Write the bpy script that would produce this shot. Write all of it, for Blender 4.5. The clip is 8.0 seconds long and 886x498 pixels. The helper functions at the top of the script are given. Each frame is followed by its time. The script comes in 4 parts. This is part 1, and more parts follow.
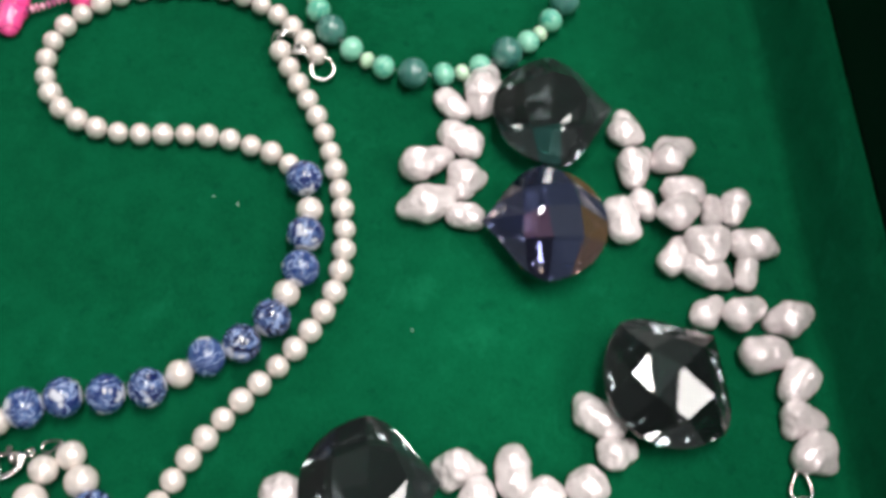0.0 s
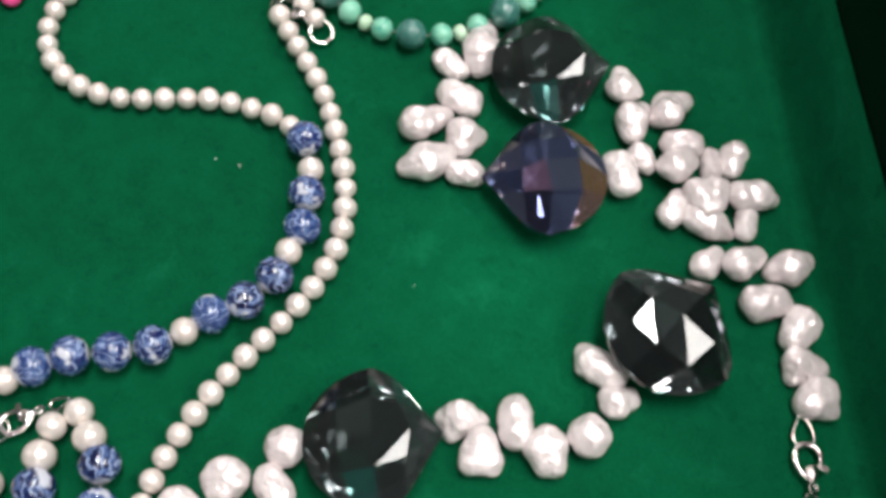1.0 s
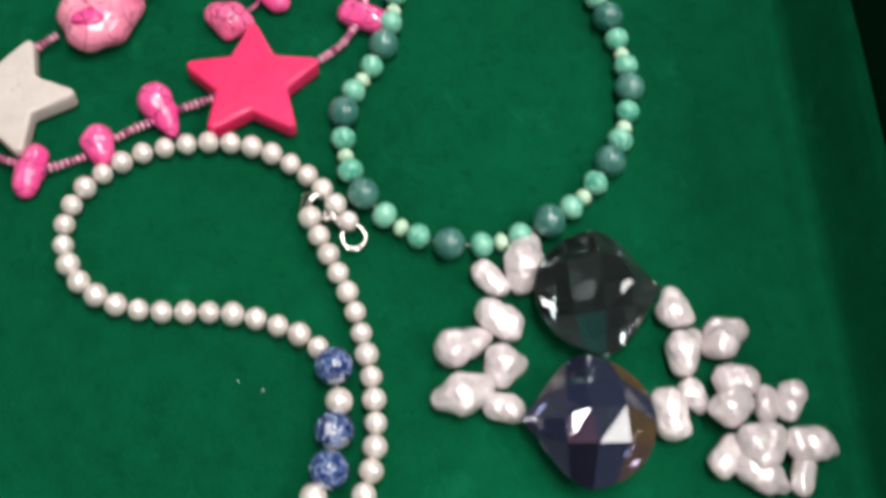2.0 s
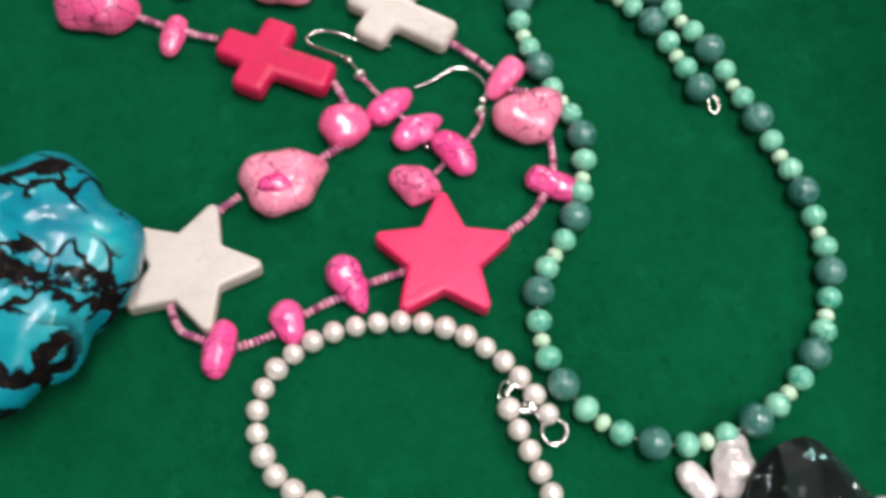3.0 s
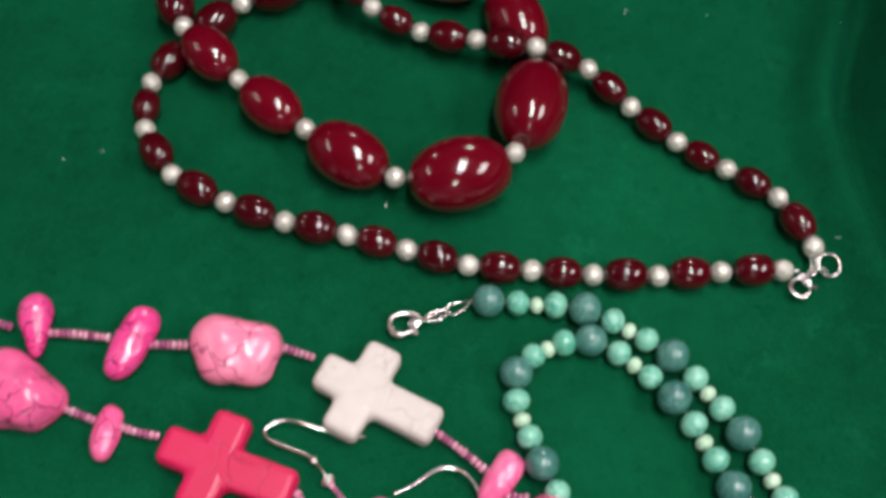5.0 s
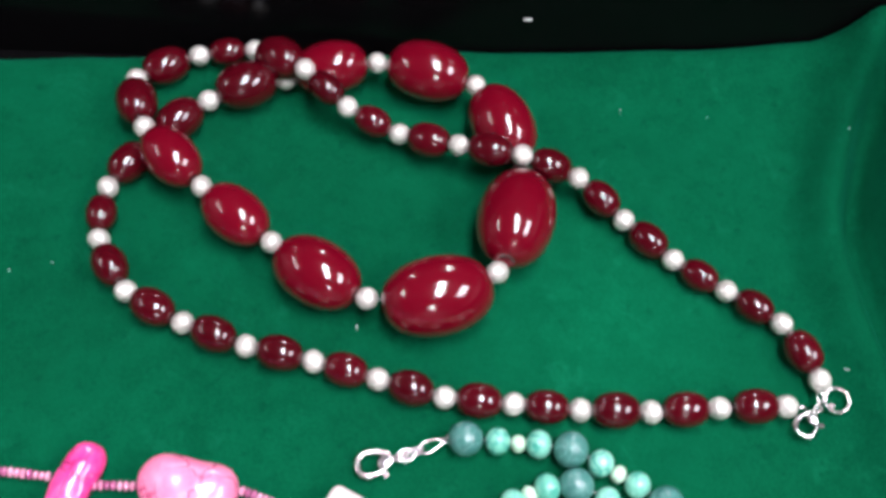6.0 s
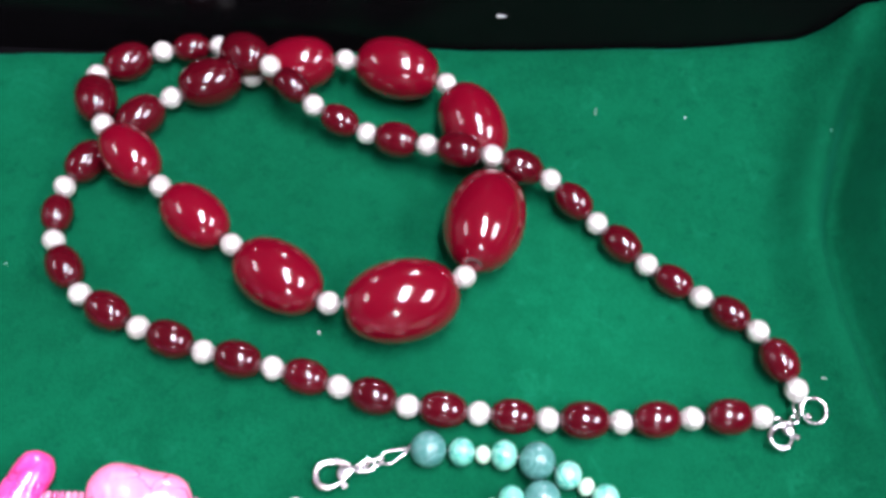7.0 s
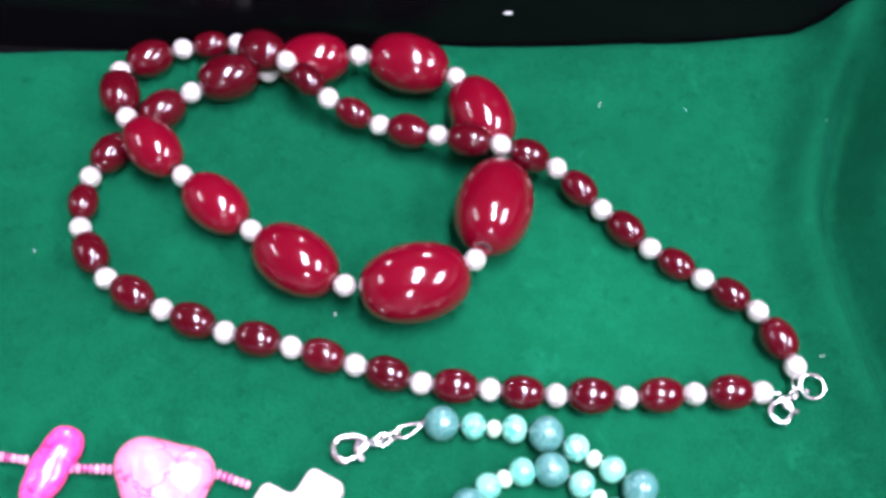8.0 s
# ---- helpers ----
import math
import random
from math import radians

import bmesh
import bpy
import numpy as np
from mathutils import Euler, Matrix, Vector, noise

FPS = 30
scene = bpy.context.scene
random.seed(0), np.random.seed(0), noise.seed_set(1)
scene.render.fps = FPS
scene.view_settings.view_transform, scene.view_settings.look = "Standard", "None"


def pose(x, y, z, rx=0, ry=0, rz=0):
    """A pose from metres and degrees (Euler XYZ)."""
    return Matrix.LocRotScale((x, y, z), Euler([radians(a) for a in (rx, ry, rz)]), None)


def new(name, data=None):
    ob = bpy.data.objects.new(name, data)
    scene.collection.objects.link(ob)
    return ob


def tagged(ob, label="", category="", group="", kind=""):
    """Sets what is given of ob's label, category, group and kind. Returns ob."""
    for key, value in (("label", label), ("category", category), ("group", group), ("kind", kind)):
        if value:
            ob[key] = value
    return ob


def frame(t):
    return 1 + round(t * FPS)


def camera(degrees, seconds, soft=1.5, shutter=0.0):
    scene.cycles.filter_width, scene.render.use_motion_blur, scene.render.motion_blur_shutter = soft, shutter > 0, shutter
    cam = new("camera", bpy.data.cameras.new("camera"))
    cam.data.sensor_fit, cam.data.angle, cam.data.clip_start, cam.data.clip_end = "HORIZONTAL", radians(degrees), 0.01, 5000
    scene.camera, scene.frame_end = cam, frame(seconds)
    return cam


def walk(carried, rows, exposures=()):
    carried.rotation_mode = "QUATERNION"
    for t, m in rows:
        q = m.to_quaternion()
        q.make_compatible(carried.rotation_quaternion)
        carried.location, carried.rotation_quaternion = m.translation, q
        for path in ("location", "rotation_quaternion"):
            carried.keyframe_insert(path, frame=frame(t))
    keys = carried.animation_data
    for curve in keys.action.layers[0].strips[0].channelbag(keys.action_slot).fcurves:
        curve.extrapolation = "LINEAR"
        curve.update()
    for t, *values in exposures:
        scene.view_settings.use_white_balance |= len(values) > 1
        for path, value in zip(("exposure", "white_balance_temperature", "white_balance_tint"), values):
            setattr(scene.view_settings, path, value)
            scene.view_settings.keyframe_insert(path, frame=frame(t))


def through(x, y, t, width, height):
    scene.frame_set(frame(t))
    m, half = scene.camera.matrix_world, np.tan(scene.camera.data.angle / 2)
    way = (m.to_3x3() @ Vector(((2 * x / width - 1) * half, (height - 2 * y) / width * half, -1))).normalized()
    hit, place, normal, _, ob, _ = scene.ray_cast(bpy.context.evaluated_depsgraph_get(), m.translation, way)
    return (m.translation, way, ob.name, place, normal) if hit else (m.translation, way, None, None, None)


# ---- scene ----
import itertools

MM = 0.001

# ---- camera and its way: seconds, place in millimetres, turn in degrees ----
PATH = (
    (0, 79.57, -114.11, 254.46, 26.790, -2.851, -2.576),
    (0.5, 76.32, -132.22, 253.28, 27.100, -2.143, -2.616),
    (1, 82.97, -123.74, 252.34, 26.447, -1.645, -3.189),
    (1.5, 82.27, -94.54, 259.19, 26.086, -1.802, -2.110),
    (2, 77.51, -61.44, 262.01, 26.185, -2.105, -1.398),
    (2.2, 67.94, -42.90, 265.55, 25.450, -2.598, -0.836),
    (3.3, 9.72, -4.38, 273.76, 25.933, -2.877, 0.355),
    (3.5, 3.07, 1.55, 272.15, 26.094, -3.160, -0.123),
    (4, 7.14, 30.87, 277.25, 25.366, -2.969, 0.274),
    (4.5, 21.07, 61.93, 270.31, 27.400, -2.238, 0.211),
    (5, 29.47, 100.27, 270.61, 27.975, -2.443, -0.307),
    (5.2, 30.46, 109.12, 270.27, 28.328, -2.428, -0.949),
    (6.3, 40.43, 143.09, 259.96, 29.362, -3.067, 0.687),
    (6.5, 43.79, 146.79, 259.16, 29.062, -3.101, 0.582),
    (7, 44.98, 140.20, 255.50, 29.225, -3.032, 0.661),
    (7.5, 45.89, 135.42, 254.23, 28.740, -2.989, 0.919),
    (8, 43.08, 126.86, 261.01, 30.172, -2.662, 0.499),
)

cam = camera(44.07, 8.0, soft=3.8, shutter=0.3)
walk(cam, [(t, pose(x * MM, y * MM, z * MM, a, b, c)) for t, x, y, z, a, b, c in PATH],
     exposures=((0.0, 0.02, 6500, 10), (1.0, 0.0, 6500, 10), (2.0, -0.13, 6500, 10), (3.5, -0.05, 6450, 12), (4.5, -0.2, 6400, 15), (5.2, -0.1, 6350, 15), (5.7, 0.35, 6100, 17), (6.3, 0.80, 5700, 23), (7.0, 1.08, 5700, 27), (7.5, 1.32, 5600, 33), (8.0, 1.35, 5550, 36)))

# ---- light: a shop ceiling with twin-tube fittings ----
world = bpy.data.worlds.new("world")
scene.world = world
world.use_nodes = True
world.node_tree.nodes["Background"].inputs["Color"].default_value = (0.75, 0.8, 0.85, 1)
world.node_tree.nodes["Background"].inputs["Strength"].default_value = 0.15

CEILING = 1.5
FITTINGS = ((0.2, 0.04, 56), (-1.72, 0.25, 17), (1.25, -0.2, 57), (0.4, 2.45, 64), (-1.45, 2.5, 36), (0.15, -2.0, 33))


# ---- materials ----
def mat(name):
    m = bpy.data.materials.new(name)
    m.use_nodes = True
    return m, m.node_tree.nodes, m.node_tree.links, m.node_tree.nodes["Principled BSDF"]


def coords(n, l, spread=40.0, kind="Object"):
    """Object coordinates in metres, shifted by each object's own random number."""
    tc = n.new("ShaderNodeTexCoord")
    if not spread:
        return tc.outputs[kind]
    info, mul, add = n.new("ShaderNodeObjectInfo"), n.new("ShaderNodeMath"), n.new("ShaderNodeVectorMath")
    mul.operation = "MULTIPLY"
    mul.inputs[1].default_value = spread
    l.new(info.outputs["Random"], mul.inputs[0])
    l.new(tc.outputs[kind], add.inputs[0])
    l.new(mul.outputs[0], add.inputs[1])
    return add.outputs[0]


def noise_tex(n, l, vec, scale, detail=3.0, rough=0.5, distort=0.0):
    t = n.new("ShaderNodeTexNoise")
    t.inputs["Scale"].default_value, t.inputs["Detail"].default_value = scale, detail
    t.inputs["Roughness"].default_value, t.inputs["Distortion"].default_value = rough, distort
    l.new(vec, t.inputs["Vector"])
    return t.outputs["Fac"]


def ramp(n, l, fac, *stops):
    r = n.new("ShaderNodeValToRGB")
    e = r.color_ramp.elements
    while len(e) < len(stops):
        e.new(0.5)
    for s, (p, c) in zip(e, stops):
        s.position, s.color = p, (*c, 1)
    l.new(fac, r.inputs["Fac"])
    return r.outputs["Color"]


def blend(n, l, fac, a, b, mode="MIX"):
    m = n.new("ShaderNodeMix")
    m.data_type, m.blend_type = "RGBA", mode
    for k, v in ((0, fac), (6, a), (7, b)):
        if isinstance(v, (int, float)):
            m.inputs[k].default_value = v
        elif isinstance(v, tuple):
            m.inputs[k].default_value = (*v, 1)
        else:
            l.new(v, m.inputs[k])
    return m.outputs[2]


def bump(n, l, bsdf, height, strength, distance):
    b = n.new("ShaderNodeBump")
    b.inputs["Strength"].default_value, b.inputs["Distance"].default_value = strength, distance
    l.new(height, b.inputs["Height"])
    l.new(b.outputs["Normal"], bsdf.inputs["Normal"])


def gloss(b, rough, metal=0.0, coat=0.0, ior=1.5, coat_rough=0.03):
    b.inputs["Roughness"].default_value, b.inputs["Metallic"].default_value = rough, metal
    b.inputs["Coat Weight"].default_value, b.inputs["IOR"].default_value = coat, ior
    b.inputs["Coat Roughness"].default_value = coat_rough


def felt_material():
    m, n, l, b = mat("green_felt")
    v = coords(n, l, 0)
    big, mid, fine = noise_tex(n, l, v, 17, 5, 0.6), noise_tex(n, l, v, 130, 4, 0.65), noise_tex(n, l, v, 1500, 3, 0.7)
    c = ramp(n, l, big, (0.32, (0.0004, 0.045, 0.0172)), (0.68, (0.001, 0.092, 0.037)))
    c = blend(n, l, 0.45, c, ramp(n, l, mid, (0.35, (0.0005, 0.040, 0.0146)), (0.65, (0.002, 0.082, 0.0325))))
    c = blend(n, l, 0.3, c, ramp(n, l, fine, (0.3, (0.001, 0.045, 0.0172)), (0.7, (0.005, 0.125, 0.052))))
    pill = ramp(n, l, noise_tex(n, l, v, 190, 3, 0.6), (0.61, (0, 0, 0)), (0.72, (0.35, 0.35, 0.35)))
    c = blend(n, l, pill, c, (0.0006, 0.030, 0.013))
    wisp = ramp(n, l, noise_tex(n, l, v, 60, 5, 0.75, 0.6), (0.58, (0, 0, 0)), (0.75, (0.5, 0.5, 0.5)))
    c = blend(n, l, wisp, c, (0.006, 0.14, 0.063))
    # Two soft pools of light painted into the cloth colour, edges broken by noise.
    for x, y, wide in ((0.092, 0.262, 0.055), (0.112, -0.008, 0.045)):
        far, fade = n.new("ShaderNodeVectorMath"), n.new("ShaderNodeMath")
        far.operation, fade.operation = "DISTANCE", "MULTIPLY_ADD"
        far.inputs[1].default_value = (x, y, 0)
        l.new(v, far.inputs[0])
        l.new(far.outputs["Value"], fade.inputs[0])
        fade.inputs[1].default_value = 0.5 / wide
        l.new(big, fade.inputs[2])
        light_pool = ramp(n, l, fade.outputs[0], (0.5, (0.5, 0.5, 0.5)), (1.0, (0, 0, 0)))
        c = blend(n, l, light_pool, c, blend(n, l, 1.0, c, (1.75, 1.75, 1.75), "MULTIPLY"))
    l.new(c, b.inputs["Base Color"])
    gloss(b, 0.95)
    b.inputs["Specular IOR Level"].default_value = 0.02
    b.inputs["Sheen Weight"].default_value, b.inputs["Sheen Roughness"].default_value = 0.08, 0.4
    b.inputs["Sheen Tint"].default_value = (0.02, 0.7, 0.4, 1)
    add = n.new("ShaderNodeMath")
    add.operation = "MULTIPLY_ADD"
    l.new(mid, add.inputs[0])
    add.inputs[1].default_value = 2.0
    l.new(fine, add.inputs[2])
    bump(n, l, b, add.outputs[0], 0.6, 0.0006)
    return m


def plain(name, colour, rough, metal=0.0, coat=0.0, grain=600, depth=0.1, spread=0.15, ior=1.5):
    m, n, l, b = mat(name)
    v = coords(n, l)
    f = noise_tex(n, l, v, grain, 3)
    g = noise_tex(n, l, v, grain / 8, 3)
    low, high = tuple(x * (1 - spread) for x in colour), tuple(min(1, x * (1 + spread)) for x in colour)
    c = blend(n, l, 0.5, ramp(n, l, f, (0.3, low), (0.7, high)), ramp(n, l, g, (0.3, low), (0.7, high)))
    l.new(c, b.inputs["Base Color"])
    gloss(b, rough, metal, coat, ior)
    if depth:
        bump(n, l, b, f, depth, 0.0002)
    return m


def pearl_material(name, low, high, rough=0.22, relief=0.0, grain=160, metal=0.0, sheen=(1.0, 0.98, 0.96), coat=1.0):
    m, n, l, b = mat(name)
    v = coords(n, l)
    f = noise_tex(n, l, v, grain, 3)
    info = n.new("ShaderNodeObjectInfo")
    tone = ramp(n, l, info.outputs["Random"], (0.0, low), (1.0, high))
    l.new(blend(n, l, 0.5, tone, ramp(n, l, f, (0.3, low), (0.7, high))), b.inputs["Base Color"])
    gloss(b, rough, metal, coat, 1.6, 0.1)
    b.inputs["Coat IOR"].default_value = 1.75
    b.inputs["Coat Tint"].default_value = (*sheen, 1)
    b.inputs["Subsurface Weight"].default_value = 0.0
    if relief:
        bump(n, l, b, noise_tex(n, l, v, grain * 1.8, 2), relief, 0.001)
    return m


def painted_material():
    """White porcelain under blue brushwork: a blotchy wash, fine white scrolls left open, white round the drilled ends."""
    m, n, l, b = mat("blue_and_white_porcelain")
    v = coords(n, l)
    w = n.new("ShaderNodeTexWave")
    w.wave_type, w.bands_direction = "RINGS", "X"
    w.inputs["Scale"].default_value, w.inputs["Distortion"].default_value = 125, 18
    w.inputs["Detail"].default_value, w.inputs["Detail Scale"].default_value = 3, 1.4
    l.new(v, w.inputs["Vector"])
    info = n.new("ShaderNodeObjectInfo")
    deep = ramp(n, l, info.outputs["Random"], (0.0, (0.003, 0.006, 0.04)), (0.6, (0.006, 0.018, 0.11)), (1.0, (0.03, 0.07, 0.21)))
    wash = ramp(n, l, noise_tex(n, l, v, 420, 3, 0.6), (0.46, (0, 0, 0)), (0.66, (1, 1, 1)))
    c = blend(n, l, wash, deep, (0.08, 0.14, 0.32))
    white = (0.56, 0.58, 0.66)
    pale = (0.26, 0.34, 0.56)
    scroll = ramp(n, l, w.outputs["Fac"], (0.88, (0, 0, 0)), (0.95, (1, 1, 1)))
    c = blend(n, l, scroll, c, pale)
    open_patch = ramp(n, l, noise_tex(n, l, v, 150, 2), (0.60, (0, 0, 0)), (0.64, (1, 1, 1)))
    c = blend(n, l, open_patch, c, white)
    tc, sep, mag = n.new("ShaderNodeTexCoord"), n.new("ShaderNodeSeparateXYZ"), n.new("ShaderNodeMath")
    mag.operation = "ABSOLUTE"
    l.new(tc.outputs["Object"], sep.inputs[0])
    l.new(sep.outputs[0], mag.inputs[0])
    scale = n.new("ShaderNodeMath")
    scale.operation = "MULTIPLY"
    scale.inputs[1].default_value = 200.0
    l.new(mag.outputs[0], scale.inputs[0])
    ends = ramp(n, l, scale.outputs[0], (0.82, (0, 0, 0)), (0.86, (1, 1, 1)))
    l.new(blend(n, l, ends, c, white), b.inputs["Base Color"])
    gloss(b, 0.25, 0, 0.8)
    return m


def stone_material(name, base, light, vein, vein_scale, vein_width, coat=0.7, rough=0.3, spread=40.0):
    """Polished dyed stone: two tones and a net of dark veins, uneven in width."""
    m, n, l, b = mat(name)
    v = coords(n, l, spread)
    f = noise_tex(n, l, v, vein_scale * 0.5, 4, 0.55)
    g = noise_tex(n, l, v, vein_scale * 3, 4, 0.6)
    c = blend(n, l, 0.4, ramp(n, l, f, (0.35, base), (0.65, light)), ramp(n, l, g, (0.35, base), (0.65, light)))
    warp = n.new("ShaderNodeTexNoise")
    warp.inputs["Scale"].default_value = vein_scale * 1.5
    l.new(v, warp.inputs["Vector"])
    push = n.new("ShaderNodeVectorMath")
    push.operation = "MULTIPLY_ADD"
    l.new(warp.outputs["Color"], push.inputs[0])
    push.inputs[1].default_value = (0.9 / vein_scale,) * 3
    l.new(v, push.inputs[2])
    cell = n.new("ShaderNodeTexVoronoi")
    cell.feature = "DISTANCE_TO_EDGE"
    cell.inputs["Scale"].default_value = vein_scale
    l.new(push.outputs[0], cell.inputs["Vector"])
    here = ramp(n, l, noise_tex(n, l, v, vein_scale * 0.45, 3), (0.40, (0, 0, 0)), (0.56, (1, 1, 1)))
    line = ramp(n, l, cell.outputs["Distance"], (0.0, (1, 1, 1)), (vein_width, (0, 0, 0)))
    mask = blend(n, l, 1.0, line, here, "MULTIPLY")
    info = n.new("ShaderNodeObjectInfo")
    c = blend(n, l, 0.35, c, ramp(n, l, info.outputs["Random"], (0.0, base), (1.0, light)))
    l.new(blend(n, l, mask, c, vein), b.inputs["Base Color"])
    gloss(b, rough, 0, coat, 1.5, 0.18)
    inv = n.new("ShaderNodeMath")
    inv.operation = "SUBTRACT"
    inv.inputs[0].default_value = 1.0
    l.new(mask, inv.inputs[1])
    bump(n, l, b, inv.outputs[0], 0.35, 0.0004)
    return m


def turquoise_material():
    m, n, l, b = mat("turquoise_with_black_matrix")
    v = coords(n, l, 0)
    warp = n.new("ShaderNodeTexNoise")
    warp.inputs["Scale"].default_value, warp.inputs["Detail"].default_value = 60, 6
    l.new(v, warp.inputs["Vector"])
    push = n.new("ShaderNodeVectorMath")
    push.operation = "MULTIPLY_ADD"
    l.new(warp.outputs["Color"], push.inputs[0])
    push.inputs[1].default_value = (0.020,) * 3
    l.new(v, push.inputs[2])

    def net(scale, width):
        cell = n.new("ShaderNodeTexVoronoi")
        cell.feature = "DISTANCE_TO_EDGE"
        cell.inputs["Scale"].default_value = scale
        l.new(push.outputs[0], cell.inputs["Vector"])
        return ramp(n, l, cell.outputs["Distance"], (0.0, (1, 1, 1)), (width * 0.8, (1, 1, 1)), (width, (0, 0, 0)))

    seam = n.new("ShaderNodeTexWave")
    seam.wave_type, seam.bands_direction = "BANDS", "Y"
    seam.inputs["Scale"].default_value, seam.inputs["Distortion"].default_value = 10.5, 2.0
    seam.inputs["Detail"].default_value, seam.inputs["Detail Scale"].default_value = 4, 2.2
    seam.inputs["Phase Offset"].default_value = 2.2
    l.new(push.outputs[0], seam.inputs["Vector"])
    band = ramp(n, l, seam.outputs["Fac"], (0.90, (0, 0, 0)), (0.93, (1, 1, 1)))
    broad = ramp(n, l, seam.outputs["Fac"], (0.22, (0, 0, 0)), (0.42, (1, 1, 1)))
    zone = ramp(n, l, noise_tex(n, l, v, 60, 4, 0.65), (0.45, (0, 0, 0)), (0.49, (1, 1, 1)))
    thin = blend(n, l, 1.0, net(70, 0.055), broad, "MULTIPLY")
    mask = blend(n, l, 1.0, blend(n, l, 1.0, band, zone, "MULTIPLY"), thin, "LIGHTEN")
    # Denser matrix towards the near rim; its extra black also paints shade there.
    split, low = n.new("ShaderNodeSeparateXYZ"), n.new("ShaderNodeMath")
    low.operation = "MULTIPLY_ADD"
    low.inputs[1].default_value, low.inputs[2].default_value = -25.0, 0.35
    l.new(push.outputs[0], split.inputs[0])
    l.new(split.outputs[1], low.inputs[0])
    near_rim = ramp(n, l, low.outputs[0], (0.45, (0, 0, 0)), (0.65, (1, 1, 1)))
    mask = blend(n, l, 1.0, mask, blend(n, l, 1.0, net(64, 0.12), near_rim, "MULTIPLY"), "LIGHTEN")
    blue = ramp(n, l, noise_tex(n, l, v, 55, 5, 0.6), (0.3, (0.001, 0.15, 0.23)), (0.5, (0.002, 0.245, 0.325)), (0.72, (0.015, 0.35, 0.39)))
    black = ramp(n, l, noise_tex(n, l, v, 420, 4, 0.7), (0.5, (0.003, 0.002, 0.003)), (0.75, (0.028, 0.015, 0.006)))
    l.new(blend(n, l, mask, blue, black), b.inputs["Base Color"])
    gloss(b, 0.32, 0, 0.5, 1.5, 0.06)
    l.new(ramp(n, l, mask, (0.3, (0.32, 0.32, 0.32)), (0.7, (0.7, 0.7, 0.7))), b.inputs["Roughness"])
    l.new(ramp(n, l, mask, (0.3, (0.3, 0.3, 0.3)), (0.7, (0.05, 0.05, 0.05))), b.inputs["Coat Weight"])
    inv = n.new("ShaderNodeMath")
    inv.operation = "SUBTRACT"
    inv.inputs[0].default_value = 1.0
    l.new(mask, inv.inputs[1])
    lumps = n.new("ShaderNodeMath")
    lumps.operation = "MULTIPLY_ADD"
    l.new(noise_tex(n, l, v, 95, 2), lumps.inputs[0])
    lumps.inputs[1].default_value = 1.3
    l.new(inv.outputs[0], lumps.inputs[2])
    l.new(ramp(n, l, mask, (0.3, (0.36, 0.36, 0.36)), (0.7, (0.1, 0.1, 0.1))), b.inputs["Specular IOR Level"])
    bump(n, l, b, lumps.outputs[0], 0.6, 0.0012)
    return m


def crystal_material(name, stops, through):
    """Cut glass; reflections from the facets behind are painted as random facet tints."""
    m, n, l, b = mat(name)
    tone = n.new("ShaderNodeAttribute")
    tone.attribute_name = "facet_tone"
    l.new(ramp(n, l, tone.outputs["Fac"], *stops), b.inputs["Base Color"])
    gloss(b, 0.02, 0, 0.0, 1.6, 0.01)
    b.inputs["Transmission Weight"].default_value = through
    return m


def seed_material():
    """Tiny glass beads, mauve; the palest carry a sparkle painted into their colour."""
    m, n, l, b = mat("mauve_glass_seed")
    geo = n.new("ShaderNodeNewGeometry")
    l.new(ramp(n, l, geo.outputs["Random Per Island"], (0.0, (0.30, 0.05, 0.16)), (0.45, (0.58, 0.17, 0.33)), (0.85, (0.76, 0.30, 0.44)), (1.0, (0.76, 0.46, 0.58))), b.inputs["Base Color"])
    gloss(b, 0.12, 0.25, 1.0)
    return m


FELT = felt_material()
PEARL = pearl_material("cream_pearl", (0.71, 0.64, 0.605), (0.81, 0.76, 0.735), 0.24, 0, 160, 0.28)
BAROQUE = pearl_material("white_baroque_pearl", (0.60, 0.545, 0.55), (0.84, 0.795, 0.795), 0.2, 0.8, 300, 0.22, (1.0, 0.97, 0.97), 1.0)
SILVER_BEAD = pearl_material("silvery_white_bead", (0.53, 0.515, 0.45), (0.71, 0.695, 0.63), 0.38, 0.9, 450, 0.3)
PORCELAIN = painted_material()
RED_SMALL = plain("dark_red_resin", (0.055, 0.0010, 0.004), 0.16, 0, 0.5, 90, 0, 0.35, 1.42)
RED_BIG = plain("cherry_red_resin", (0.125, 0.0012, 0.008), 0.14, 0, 0.6, 60, 0, 0.2, 1.42)
TEAL = stone_material("teal_veined_agate", (0.010, 0.095, 0.085), (0.08, 0.235, 0.195), (0.12, 0.31, 0.26), 260, 0.07)
MINT = stone_material("mint_green_stone", (0.08, 0.40, 0.27), (0.31, 0.64, 0.49), (0.02, 0.30, 0.22), 240, 0.12)
LIME = stone_material("pale_lime_stone", (0.44, 0.66, 0.46), (0.60, 0.77, 0.60), (0.34, 0.52, 0.32), 300, 0.05)
HOT_PINK = stone_material("hot_pink_stone", (0.80, 0.025, 0.22), (0.90, 0.15, 0.40), (0.24, 0.008, 0.08), 150, 0.05, 0.7, 0.24)
PALE_PINK = stone_material("pale_pink_veined_stone", (0.84, 0.15, 0.30), (0.90, 0.36, 0.48), (0.36, 0.03, 0.11), 150, 0.05, 0.6, 0.26)
MID_PINK = stone_material("bright_pink_stone", (0.82, 0.07, 0.25), (0.90, 0.21, 0.40), (0.30, 0.015, 0.09), 160, 0.05, 0.6, 0.26)
